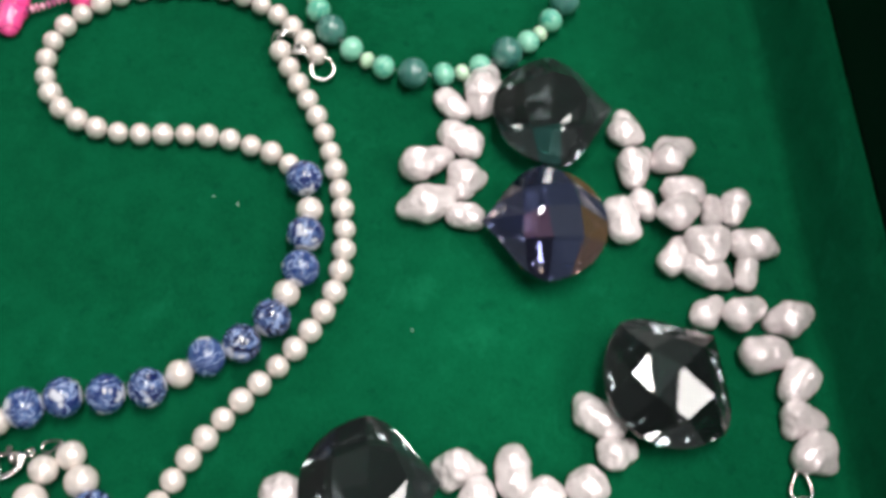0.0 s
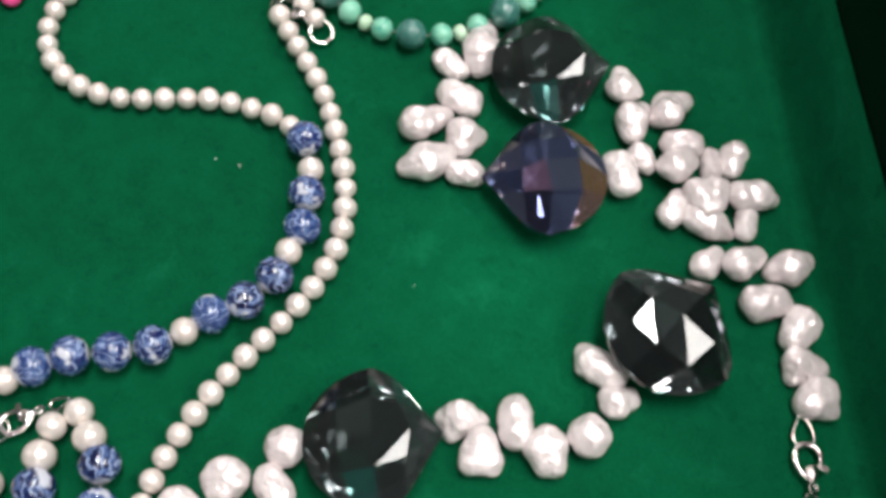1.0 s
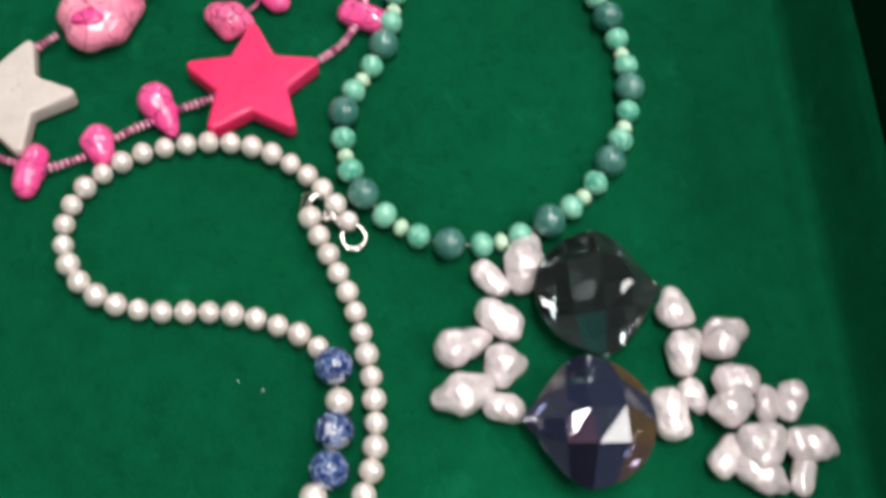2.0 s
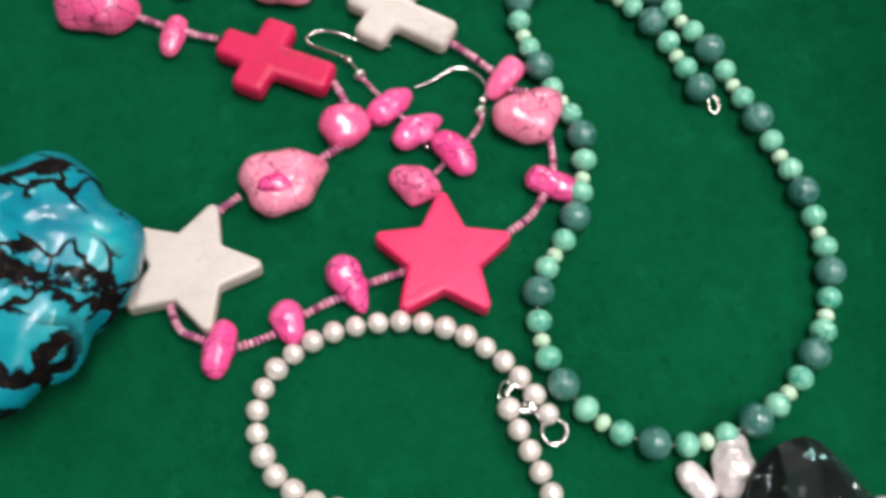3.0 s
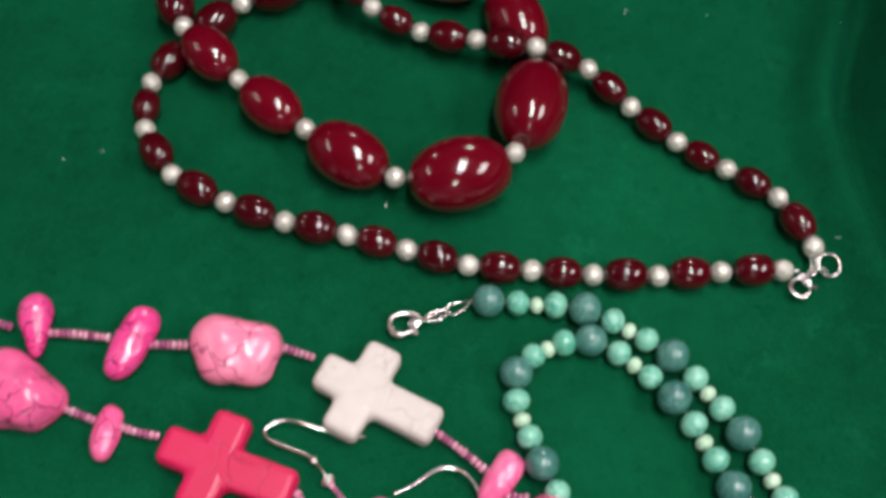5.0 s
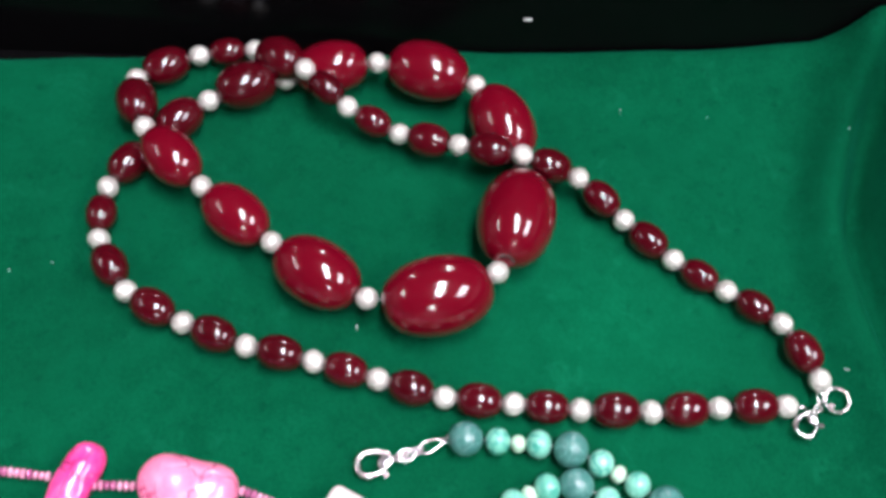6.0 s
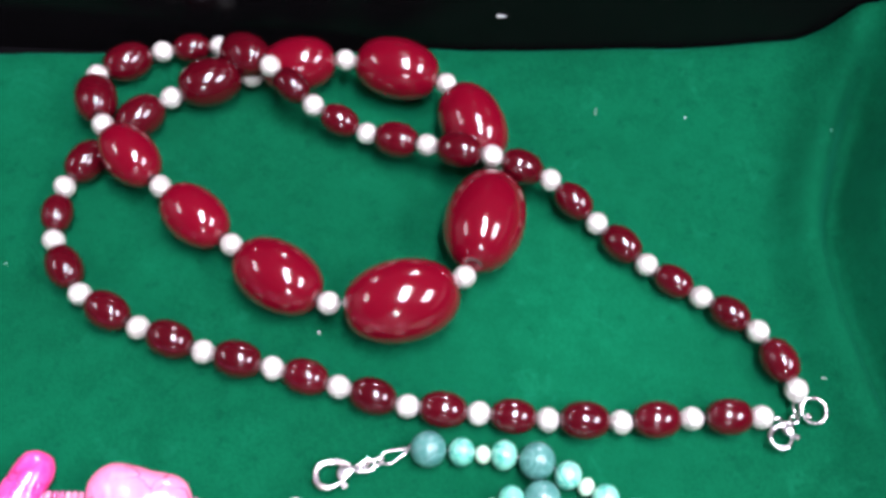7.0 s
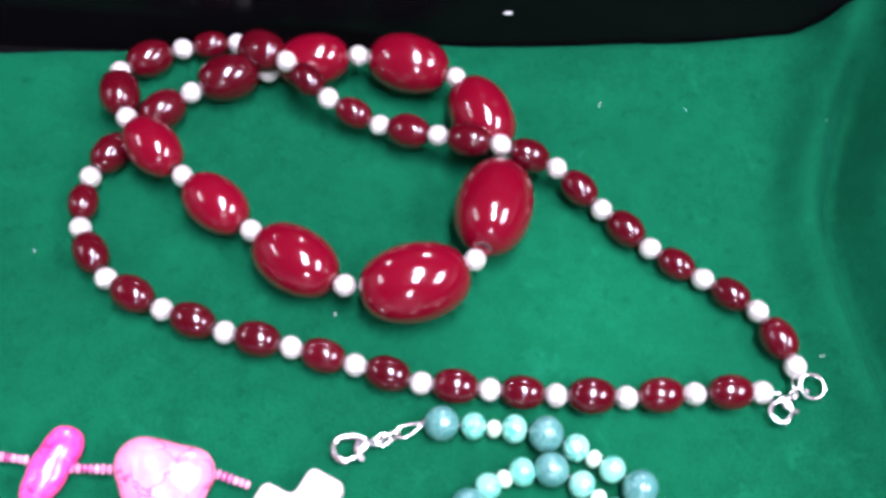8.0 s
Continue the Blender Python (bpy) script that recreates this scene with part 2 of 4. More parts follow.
STAR_PINK = stone_material("coral_pink_stone", (0.76, 0.010, 0.10), (0.87, 0.035, 0.17), (0.64, 0.008, 0.08), 90, 0.04, 0.2, 0.42)
CROSS_RED = stone_material("crimson_stone", (0.55, 0.004, 0.06), (0.66, 0.012, 0.10), (0.40, 0.004, 0.045), 110, 0.04, 0.15, 0.45)
HOWLITE = stone_material("white_howlite", (0.56, 0.49, 0.45), (0.67, 0.60, 0.56), (0.52, 0.455, 0.415), 110, 0.04, 0.3, 0.42)
SEED = seed_material()
TURQUOISE = turquoise_material()
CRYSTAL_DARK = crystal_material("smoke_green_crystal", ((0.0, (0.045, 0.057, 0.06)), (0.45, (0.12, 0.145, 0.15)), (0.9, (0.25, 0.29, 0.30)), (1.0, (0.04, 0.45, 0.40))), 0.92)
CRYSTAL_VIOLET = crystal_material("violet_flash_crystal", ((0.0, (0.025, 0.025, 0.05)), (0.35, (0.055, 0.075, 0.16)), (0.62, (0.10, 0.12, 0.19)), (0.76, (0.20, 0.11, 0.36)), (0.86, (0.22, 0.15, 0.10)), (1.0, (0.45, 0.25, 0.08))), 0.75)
METAL = plain("bright_silver_metal", (0.66, 0.645, 0.625), 0.2, 1.0, 0, 900, 0.05, 0.08)
COPPER = plain("copper_metal", (0.48, 0.20, 0.13), 0.3, 1.0, 0, 900, 0.05, 0.15)
THREAD = plain("grey_thread", (0.35, 0.32, 0.32), 0.7, 0, 0, 2000, 0.2)
BLACK = plain("black_gloss_plastic", (0.003, 0.0028, 0.003), 0.2, 0, 0.0, 900, 0.02, 0.3)
BLACK.node_tree.nodes["Principled BSDF"].inputs["Specular IOR Level"].default_value = 0.12
LINT = plain("white_lint", (0.75, 0.78, 0.72), 0.9)
TABLE = plain("dark_table_laminate", (0.03, 0.026, 0.024), 0.45, 0, 0, 40, 0.05, 0.3)
PAINT = plain("grey_wall_paint", (0.26, 0.255, 0.245), 0.8, 0, 0, 30, 0.1, 0.05)
CARPET = plain("grey_carpet", (0.08, 0.08, 0.085), 0.95, 0, 0, 200, 0.3, 0.3)
FITTING = plain("white_enamel_metal", (0.7, 0.7, 0.7), 0.4)


# ---- building blocks ----
def mesh(name, verts, faces, material, smooth=True):
    me = bpy.data.meshes.new(name)
    me.from_pydata(verts, [], faces)
    me.polygons.foreach_set("use_smooth", [smooth] * len(me.polygons))
    me.materials.append(material)
    return me


def from_bm(name, bm, material, smooth=True):
    me = bpy.data.meshes.new(name)
    bm.to_mesh(me)
    bm.free()
    me.polygons.foreach_set("use_smooth", [smooth] * len(me.polygons))
    me.materials.append(material)
    return me


def part(name, me, parent, m=None, label=""):
    ob = new(name, me)
    ob.parent = parent
    if m is not None:
        ob.matrix_basis = m
    return tagged(ob, label)


def thing(name, label, category, group="", kind=""):
    return tagged(new(name), label, category, group, kind)


def spot(x, y, z, angle=0.0, scale=(1, 1, 1), tilt=0.0, lean=0.0):
    """A pose from millimetres, degrees and a scale."""
    return Matrix.LocRotScale((x * MM, y * MM, z * MM), Euler((radians(tilt), radians(lean), radians(angle))), scale)


def along(p, q):
    """A pose midway from p to q (millimetres) with x along the way."""
    p, q = Vector(p), Vector(q)
    return Matrix.Translation((p + q) / 2 * MM) @ (q - p).to_track_quat("X", "Z").to_matrix().to_4x4()


def bead_mesh(name, length, width, material, hole=0.12, around=24, rings=14, power=1.0):
    """A turned bead on its x axis with a small drilled hole at each end (millimetres)."""
    verts, faces = [], []
    start = math.asin(hole)
    for i in range(rings + 1):
        a = start + (math.pi - 2 * start) * i / rings
        x, r = -math.cos(a) * length / 2, math.sin(a) ** power * width / 2
        for k in range(around):
            b = 2 * math.pi * k / around
            verts.append((x * MM, r * math.cos(b) * MM, r * math.sin(b) * MM))
    for i in range(rings):
        for k in range(around):
            j = (k + 1) % around
            faces.append((i * around + k, (i + 1) * around + k, (i + 1) * around + j, i * around + j))
    for ring, sign in ((0, 1), (rings, -1)):
        c = len(verts)
        x = verts[ring * around][0] + sign * 0.12 * length * MM
        verts.append((x, 0, 0))
        for k in range(around):
            a, b = ring * around + k, ring * around + (k + 1) % around
            faces.append((a, b, c) if sign > 0 else (b, a, c))
    return mesh(name, verts, faces, material)


def pebble_mesh(name, seed, material, size, rough=0.22, freq=1.3, fine=0.0, level=4, flats=None, soften=4):
    """A tumbled stone, about size (x, y, z) millimetres, lumpy and uneven, with worn flats."""
    bm = bmesh.new()
    bmesh.ops.create_icosphere(bm, subdivisions=level, radius=1.0)
    rng = random.Random(seed)
    off = Vector((rng.uniform(-50, 50), rng.uniform(-50, 50), rng.uniform(-50, 50)))
    if flats is None:
        flats = [((rng.gauss(0, 1), rng.gauss(0, 1), rng.gauss(0, 1)), rng.uniform(0.84, 0.98)) for _ in range(4)]
    for v in bm.verts:
        d = v.co.normalized()
        r = 1 + rough * noise.noise(d * freq + off) + rough * 0.3 * noise.noise(d * freq * 2.2 + off)
        co = d * r
        for w, h in flats:
            w = Vector(w).normalized()
            over = co.dot(w) - h
            if over > 0:
                co -= w * over * 0.7
        v.co = co
    for _ in range(soften):
        bmesh.ops.smooth_vert(bm, verts=bm.verts, factor=0.5, use_axis_x=True, use_axis_y=True, use_axis_z=True)
    if fine:
        for v in bm.verts:
            v.co += v.co.normalized() * fine * noise.noise(v.co * 5 + off)
    low = [min(v.co[k] for v in bm.verts) for k in range(3)]
    high = [max(v.co[k] for v in bm.verts) for k in range(3)]
    for v in bm.verts:
        v.co = Vector([((v.co[k] - low[k]) / (high[k] - low[k]) - 0.5) * size[k] * MM for k in range(3)])
    return from_bm(name, bm, material)


def lobed_mesh(name, lobes, material, seed=0, flat=0.85, lumps=0.08, freq=1.6, folds=0.0, middle=None, level=4, soften=2, tight=6.0, flats=0, grow=1.02):
    """A stone or pearl grown from round lobes (x, y, radius in millimetres) that melt into one another and rest on z = 0.
    Gives the mesh about its middle, and that middle."""
    total = sum(r * r for _, _, r in lobes)
    cx, cy = sum(x * r * r for x, _, r in lobes) / total, sum(y * r * r for _, y, r in lobes) / total
    cz = middle or max(r for _, _, r in lobes) * flat
    bm = bmesh.new()
    bmesh.ops.create_icosphere(bm, subdivisions=level, radius=1.0)
    d = np.array([v.co.normalized() for v in bm.verts])
    reach = max(math.hypot(x - cx, y - cy) + r for x, y, r in lobes) * 1.25
    low, high = np.zeros(len(d)), np.full(len(d), reach)

    balls = [(np.array((x - cx, y - cy, (middle or r * flat) - cz)), r) for x, y, r in lobes]
    links = list(itertools.combinations(balls, 2)) or [(balls[0], balls[0])]

    def inside(t):
        p, f = d * t[:, None], np.zeros(len(d))
        for (a, ra), (b, rb) in links:
            way = b - a
            h = np.clip((p - a) @ way / max(way @ way, 1e-9), 0, 1)
            q = p - a - h[:, None] * way
            q[:, 2] /= flat
            f += np.exp(np.clip(-tight * ((q * q).sum(1) / (ra + (rb - ra) * h) ** 2 - 1), -60, 60))
        return f > 1

    for k in range(48, 0, -1):
        t = np.full(len(d), reach * k / 48)
        found = inside(t) & (low == 0)
        low[found], high[found] = t[found], reach * (k + 1) / 48
    for _ in range(14):
        mid = (low + high) / 2
        yes = inside(mid)
        low, high = np.where(yes, mid, low), np.where(yes, high, mid)
    rng = random.Random(seed)
    off = Vector((rng.uniform(-50, 50), rng.uniform(-50, 50), rng.uniform(-50, 50)))
    for v, r in zip(bm.verts, low):
        n = v.co.normalized()
        k = 1 + lumps * noise.noise(n * freq + off) + lumps * 0.4 * noise.noise(n * freq * 2.5 + off)
        if folds:
            k -= folds * max(0.0, 1 - 5 * abs(noise.noise(n * freq * 1.3 - off)))
        v.co = n * float(r) * grow * k
    for _ in range(flats):
        w = Vector((rng.gauss(0, 1), rng.gauss(0, 1), rng.uniform(0, 1.2))).normalized()
        most = max(v.co.dot(w) for v in bm.verts) * rng.uniform(0.86, 0.94)
        for v in bm.verts:
            v.co -= w * max(0.0, v.co.dot(w) - most) * 0.8
    for _ in range(soften):
        bmesh.ops.smooth_vert(bm, verts=bm.verts, factor=0.5, use_axis_x=True, use_axis_y=True, use_axis_z=True)
    floor_z = 0.2 - cz
    for v in bm.verts:
        if v.co.z < floor_z + 0.6:
            v.co.z = max(v.co.z, floor_z) * 0.6 + (floor_z + 0.6) * 0.4
        v.co *= MM
    return from_bm(name, bm, material), (cx, cy, cz)


def spline(points, closed=False, step=0.5):
    """Points every step millimetres along a smooth line through the given ones."""
    pts = [Vector((*p, 0)) if len(p) == 2 else Vector(p) for p in points]
    n = len(pts)
    fine = []
    for i in range(n if closed else n - 1):
        a, b, c, d = ((pts[(i + k) % n] if closed else pts[min(max(i + k, 0), n - 1)]) for k in (-1, 0, 1, 2))
        for s in range(24):
            t = s / 24
            fine.append(0.5 * (2 * b + (c - a) * t + (2 * a - 5 * b + 4 * c - d) * t * t + (3 * b - a - 3 * c + d) * t ** 3))
    fine.append(pts[0] if closed else pts[-1])
    out, carry = [fine[0].copy()], 0.0
    for p, q in zip(fine, fine[1:]):
        length = (q - p).length
        pos = step - carry
        while pos <= length:
            out.append(p.lerp(q, pos / length))
            pos += step
        carry = (carry + length) % step
    return out


def tube_mesh(name, points, radius, material, around=8, closed=False, step=0.5, smooth_line=True):
    """A round wire along a line (millimetres)."""
    line = spline(points, closed, step) if smooth_line else [Vector(p) for p in points]
    if closed:
        line = line[:-1]
    n = len(line)
    verts, faces = [], []
    for i, p in enumerate(line):
        q, o = (line[(i + 1) % n], line[i - 1]) if closed else (line[min(i + 1, n - 1)], line[max(i - 1, 0)])
        rot = (q - o).to_track_quat("Z", "Y").to_matrix()
        for k in range(around):
            a = 2 * math.pi * k / around
            verts.append((p + rot @ Vector((math.cos(a), math.sin(a), 0)) * radius) * MM)
    for i in range(n if closed else n - 1):
        for k in range(around):
            j, i2 = (k + 1) % around, (i + 1) % n
            faces.append((i * around + k, i * around + j, i2 * around + j, i2 * around + k))
    if not closed:
        faces += [tuple(reversed(range(around))), tuple((n - 1) * around + k for k in range(around))]
    return mesh(name, verts, faces, material)


def ring_points(x, y, z, rx, ry, angle=0.0, tilt=0.0, count=10):
    m = Euler((radians(tilt), 0, radians(angle))).to_matrix()
    return [Vector((x, y, z)) + m @ Vector((rx * math.cos(2 * math.pi * k / count), ry * math.sin(2 * math.pi * k / count), 0)) for k in range(count)]


def jump_ring(parent, x, y, z=1.2, rx=2.6, ry=2.6, angle=0.0, tilt=15.0, wire=0.45):
    return part("jump_ring", tube_mesh("jump_ring", ring_points(x, y, z, rx, ry, angle, tilt), wire, METAL, 8, True), parent, None, "silver wire ring")


def lobster(parent, nose, eye, z=2.2, side=1):
    """A cast lobster clasp lying from its nose to its eye: a hook, a broad shoulder, a sprung lever and its trigger."""
    way = Vector(nose) - Vector(eye)
    size, angle = way.length / 12.5, math.degrees(math.atan2(way.y, way.x))
    x, y = (Vector(nose) + Vector(eye)) / 2
    at = lambda *points: [(p[0] * size, p[1] * size * side, p[2] * size) for p in points]
    hook = at((-3.4, 1.0, 0), (-1.2, 2.7, 0), (1.8, 3.5, 0), (4.4, 2.8, 0), (5.4, 0.6, 0), (5.0, -1.6, 0), (3.4, -2.8, 0), (2.2, -2.9, 0))
    body = part("clasp", tube_mesh("clasp", hook, 0.95 * size, METAL, 10), parent, spot(x, y, z, angle), "silver lobster clasp")
    bm = bmesh.new()
    bmesh.ops.create_uvsphere(bm, u_segments=16, v_segments=10, radius=1.0)
    for v in bm.verts:
        v.co.y = v.co.y * (1.1 + 0.45 * v.co.x) - 0.25 * side * (1 + v.co.x)
    bmesh.ops.transform(bm, matrix=Matrix.Diagonal((2.7 * size * MM, 1.9 * size * MM, 1.3 * size * MM, 1)), verts=bm.verts)
    part("barrel", from_bm("barrel", bm, METAL), body, spot(-2.2 * size, 0.3 * size * side, 0))
    part("lever", tube_mesh("lever", at((-2.0, -1.3, 0.2), (0.2, -2.6, 0.2), (2.6, -2.9, 0.1)), 0.7 * size, METAL), body)
    bm = box(-0.75 * size * MM, -1.1 * size * MM, -0.5 * size * MM, 0.75 * size * MM, 1.1 * size * MM, 0.5 * size * MM, 0.2 * size * MM)
    part("trigger", from_bm("trigger", bm, METAL, False), body, spot(-0.8 * size, -3.2 * size * side, 0.4 * size, -25 * side))
    part("eye", tube_mesh("eye", ring_points(-5.7 * size, 0, 0, 1.25 * size, 1.25 * size, 0, 25), 0.5 * size, METAL, 8, True), body)
    return body


def wire_loop(parent, tip, end, z=2.2, wide=1.5, wire=0.32):
    """A drop-shaped loop of beading wire, closed at its tip."""
    p, q = Vector((*tip, z)), Vector((*end, z - 0.6))
    way = q - p
    out = Vector((-way.y, way.x, 0)).normalized() * wide
    line = [p, p + way * 0.45 + out * 0.8, p + way * 0.8 + out, q, p + way * 0.8 - out, p + way * 0.45 - out * 0.8, p]
    return part("wire_loop", tube_mesh("wire_loop", line, wire, METAL, 8), parent, None, "thin silver wire loop")


def crimp(parent, x, y, z=2.5, size=2.2):
    bm = bmesh.new()
    bmesh.ops.create_uvsphere(bm, u_segments=12, v_segments=8, radius=size / 2 * MM)
    return part("crimp_bead", from_bm("crimp_bead", bm, METAL), parent, spot(x, y, z), "small silver bead")


# ---- the room round the table ----
def box(x0, y0, z0, x1, y1, z1, bevel=0.0):
    bm = bmesh.new()
    bmesh.ops.create_cube(bm, size=1.0)
    bmesh.ops.transform(bm, matrix=Matrix.Translation(((x0 + x1) / 2, (y0 + y1) / 2, (z0 + z1) / 2)) @ Matrix.Diagonal((x1 - x0, y1 - y0, z1 - z0, 1)), verts=bm.verts)
    if bevel:
        bmesh.ops.bevel(bm, geom=bm.edges[:], offset=bevel, segments=2, affect="EDGES")
    return bm


for name, ends, material, label in (
        ("floor", (-2.3, -2.7, -0.81, 2.3, 3.2, -0.75), CARPET, "grey carpet floor of the shop"),
        ("ceiling", (-2.3, -2.7, CEILING, 2.3, 3.2, CEILING + 0.06), PAINT, "grey painted ceiling"),
        ("wall_north", (-2.3, 3.2, -0.81, 2.3, 3.3, CEILING + 0.06), PAINT, "plain grey painted shop wall"),
        ("wall_south", (-2.3, -2.8, -0.81, 2.3, -2.7, CEILING + 0.06), PAINT, "plain grey painted shop wall"),
        ("wall_east", (2.3, -2.8, -0.81, 2.4, 3.3, CEILING + 0.06), PAINT, "plain grey painted shop wall"),
        ("wall_west", (-2.4, -2.8, -0.81, -2.3, 3.3, CEILING + 0.06), PAINT, "plain grey painted shop wall")):
    tagged(new(name, from_bm(name, box(*ends), material, False)), label, name.split("_")[0], "", "structure")

table = thing("display_table", "dark laminate display table under the tray", "table")
part("tabletop", from_bm("tabletop", box(-0.42, -0.32, -0.050, 0.45, 0.55, -0.014, 0.004), TABLE, False), table)
leg = from_bm("leg", box(-0.025, -0.025, -0.75, 0.025, 0.025, -0.050, 0.003), TABLE, False)
for x, y in ((-0.37, -0.27), (0.40, -0.27), (-0.37, 0.50), (0.40, 0.50)):
    part("leg", leg, table, Matrix.Translation((x, y, 0)))

for x, y, power in FITTINGS:
    fitting = tagged(new("ceiling_light"), "white twin-tube fluorescent ceiling light", "ceiling light", "ceiling lights")
    fitting.location = (x, y, CEILING)
    part("housing", from_bm("housing", box(-0.26 if x > 1 else -0.13, -0.50, -0.05, 0.26 if x > 1 else 0.13, 0.50, -0.001, 0.006), FITTING, False), fitting)
    wide = x > 1
    for dx in ((0.0,) if wide else (-0.07, 0.07)):
        lamp = bpy.data.lights.new("tube_light", "AREA")
        lamp.shape, lamp.size, lamp.size_y, lamp.energy, lamp.color = "RECTANGLE", 0.45 if wide else 0.04, 0.95, power / (2.5 if wide else 5), (1.0, 0.97, 0.93)
        light = new("tube_light", lamp)
        light.parent = fitting
        light.location = (dx, 0, -0.056)

# ---- the tray and its felt ----
RIGHT, BACK, LEFT, FRONT = 203.5, 353.0, -175.0, -150.0
tray = thing("display_tray", "black glossy plastic display tray with upright walls", "tray")
part("base", from_bm("base", box(LEFT * MM, FRONT * MM, -0.014, RIGHT * MM, BACK * MM, -0.009), BLACK, False), tray)
for name, ends in (("back_wall", (LEFT - 4, BACK, -14, RIGHT + 4, BACK + 4, 80)), ("front_wall", (LEFT - 4, FRONT - 4, -14, RIGHT + 4, FRONT, 30)),
                   ("side_wall", (RIGHT, FRONT, -14, RIGHT + 4, BACK, 66)), ("side_wall", (LEFT - 4, FRONT, -14, LEFT, BACK, 30))):
    part(name, from_bm(name, box(*(e * MM for e in ends), 0.001), BLACK, False), tray)
for x in (103.8, 128.2):
    part("rivet", tube_mesh("rivet", ring_points(x, BACK - 0.6, 30.4, 2.6, 1.8, 0, 90), 0.8, COPPER, 8, True), tray, None, "small copper-coloured ring rivet")


def ease(a, b, x):
    t = min(max((x - a) / (b - a), 0), 1)
    return t * t * (3 - 2 * t)


def felt_height(x, y):
    """The cloth lies flat, climbs the tray's right wall past a crease, and curls up in the far corner."""
    wob = noise.noise(Vector((x * 0.012, y * 0.02, 3.1)))
    z = 0.8 * noise.noise(Vector((x * 0.02, y * 0.02, 0.0))) + 0.25 * noise.noise(Vector((x * 0.09, y * 0.09, 5.0))) - 0.6
    far = ease(150, 290, y)
    crease = 192 + 2 * wob - 27 * far + 14 * ease(290, 345, y)
    s = x - crease
    high = 0.8 + 7.0 * far
    z += high * (ease(-22, -8, s) - ease(-8, 1, s)) - (2.5 + 3.0 * far) * math.exp(-(s / 5.0) ** 2)
    z += 27 * ease(1, 203.5 - crease, s) + 5.0 * far * math.exp(-((s - 12) / 6.0) ** 2)
    curl = 5 * ease(60, 130, x) + 7 * ease(120, 170, x) + 37 * ease(165, 188, x)
    z += curl * ease(322, 352, y) ** 1.4
    return z


def felt_mesh():
    nx, ny = 200, 262
    verts, faces = [], []
    for j in range(ny + 1):
        for i in range(nx + 1):
            x = -172 + (202.8 + 172) * i / nx
            end = 343.4 + 0.060 * (x + 77) + 1.2 * noise.noise(Vector((x * 0.03, 0, 9))) + (1.6 if x > 88 else 0)
            end = min(end, 352.0)
            y = -147 + (end + 147) * j / ny
            verts.append((x * MM, y * MM, felt_height(x, y) * MM))
    for j in range(ny):
        for i in range(nx):
            a = j * (nx + 1) + i
            faces.append((a, a + 1, a + nx + 2, a + nx + 1))
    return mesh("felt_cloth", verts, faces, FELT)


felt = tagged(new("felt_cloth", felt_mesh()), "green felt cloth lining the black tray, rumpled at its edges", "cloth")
thick = felt.modifiers.new("thickness", "SOLIDIFY")
thick.thickness, thick.offset = 0.0012, -1


# ---- cream pearl and porcelain necklace ----
def sow(points, pitch, offset=0.0):
    """Points every pitch millimetres along the line, each with the way there."""
    line = spline(points, False, 0.25)
    out, step = [], max(1, round(pitch / 0.25))
    k = round(offset / 0.25)
    while k < len(line):
        a, b = line[max(k - 4, 0)], line[min(k + 4, len(line) - 1)]
        out.append((line[k], math.degrees(math.atan2(b.y - a.y, b.x - a.x))))
        k += step
    return out


PEARL_MESH = bead_mesh("pearl", 5.8, 6.0, PEARL)
PEARL_LARGE = bead_mesh("pearl", 6.8, 7.0, PEARL)
BLUE_MESH = bead_mesh("porcelain_bead", 9.3, 9.9, PORCELAIN, 0.16)

pearls = thing("pearl_necklace", "cream pearl necklace with blue and white porcelain beads on green felt", "necklace")
PEARL_LOOP = [(65.0, 74.2), (59.0, 82.7), (51.5, 90.2), (41.4, 96.2), (30.7, 98.7), (19.5, 98.0), (8.2, 95.0), (-1.8, 88.4), (-8.0, 79.7), (-9.1, 68.3), (-3.9, 57.3), (6.1, 50.6), (17.9, 48.4), (29.8, 48.2), (41.1, 46.6), (52.2, 42.4), (57.4, 38.9), (58.8, 37.2)]
PEARL_TAIL = [(54.9, 75.3), (57.4, 69.8), (61.9, 60.5), (66.1, 51.2), (69.4, 39.9)] + [(71.8, 27.2), (72.5, 14.8), (70.6, 3.1), (65.9, -6.7), (59.0, -15.8), (50.9, -24.0), (42.6, -32.8), (35.3, -42.3), (29.2, -52.4), (24.7, -63.6)] + [(19.0, -84.0), (10.0, -104.0)]
sizes = random.Random(21)
for line in (PEARL_LOOP, PEARL_TAIL):
    for p, a in sow(line, 6.0):
        k = sizes.uniform(0.95, 1.07)
        part("pearl", PEARL_MESH, pearls, spot(p.x, p.y, 3.0 * k, a, (k, k, k)))
    part("thread", tube_mesh("thread", [(p[0], p[1], 3.0) for p in line], 0.2, THREAD, 6, step=2.0), pearls)
BLUES = [(62.1, 32.7), (63.6, 23.8), (62.6, 16.3), (61.5, 6.6), (58.0, 0.1), (54.7, -6.8), (47.6, -13.3), (39.3, -16.6), (33.0, -20.5), (25.9, -24.1), (16.3, -25.3), (6.4, -25.9), (-2.3, -28.3), (-8.6, -31.2), (-14.9, -34.2)] + [(-23.0, -40.0), (-31.0, -45.0)]
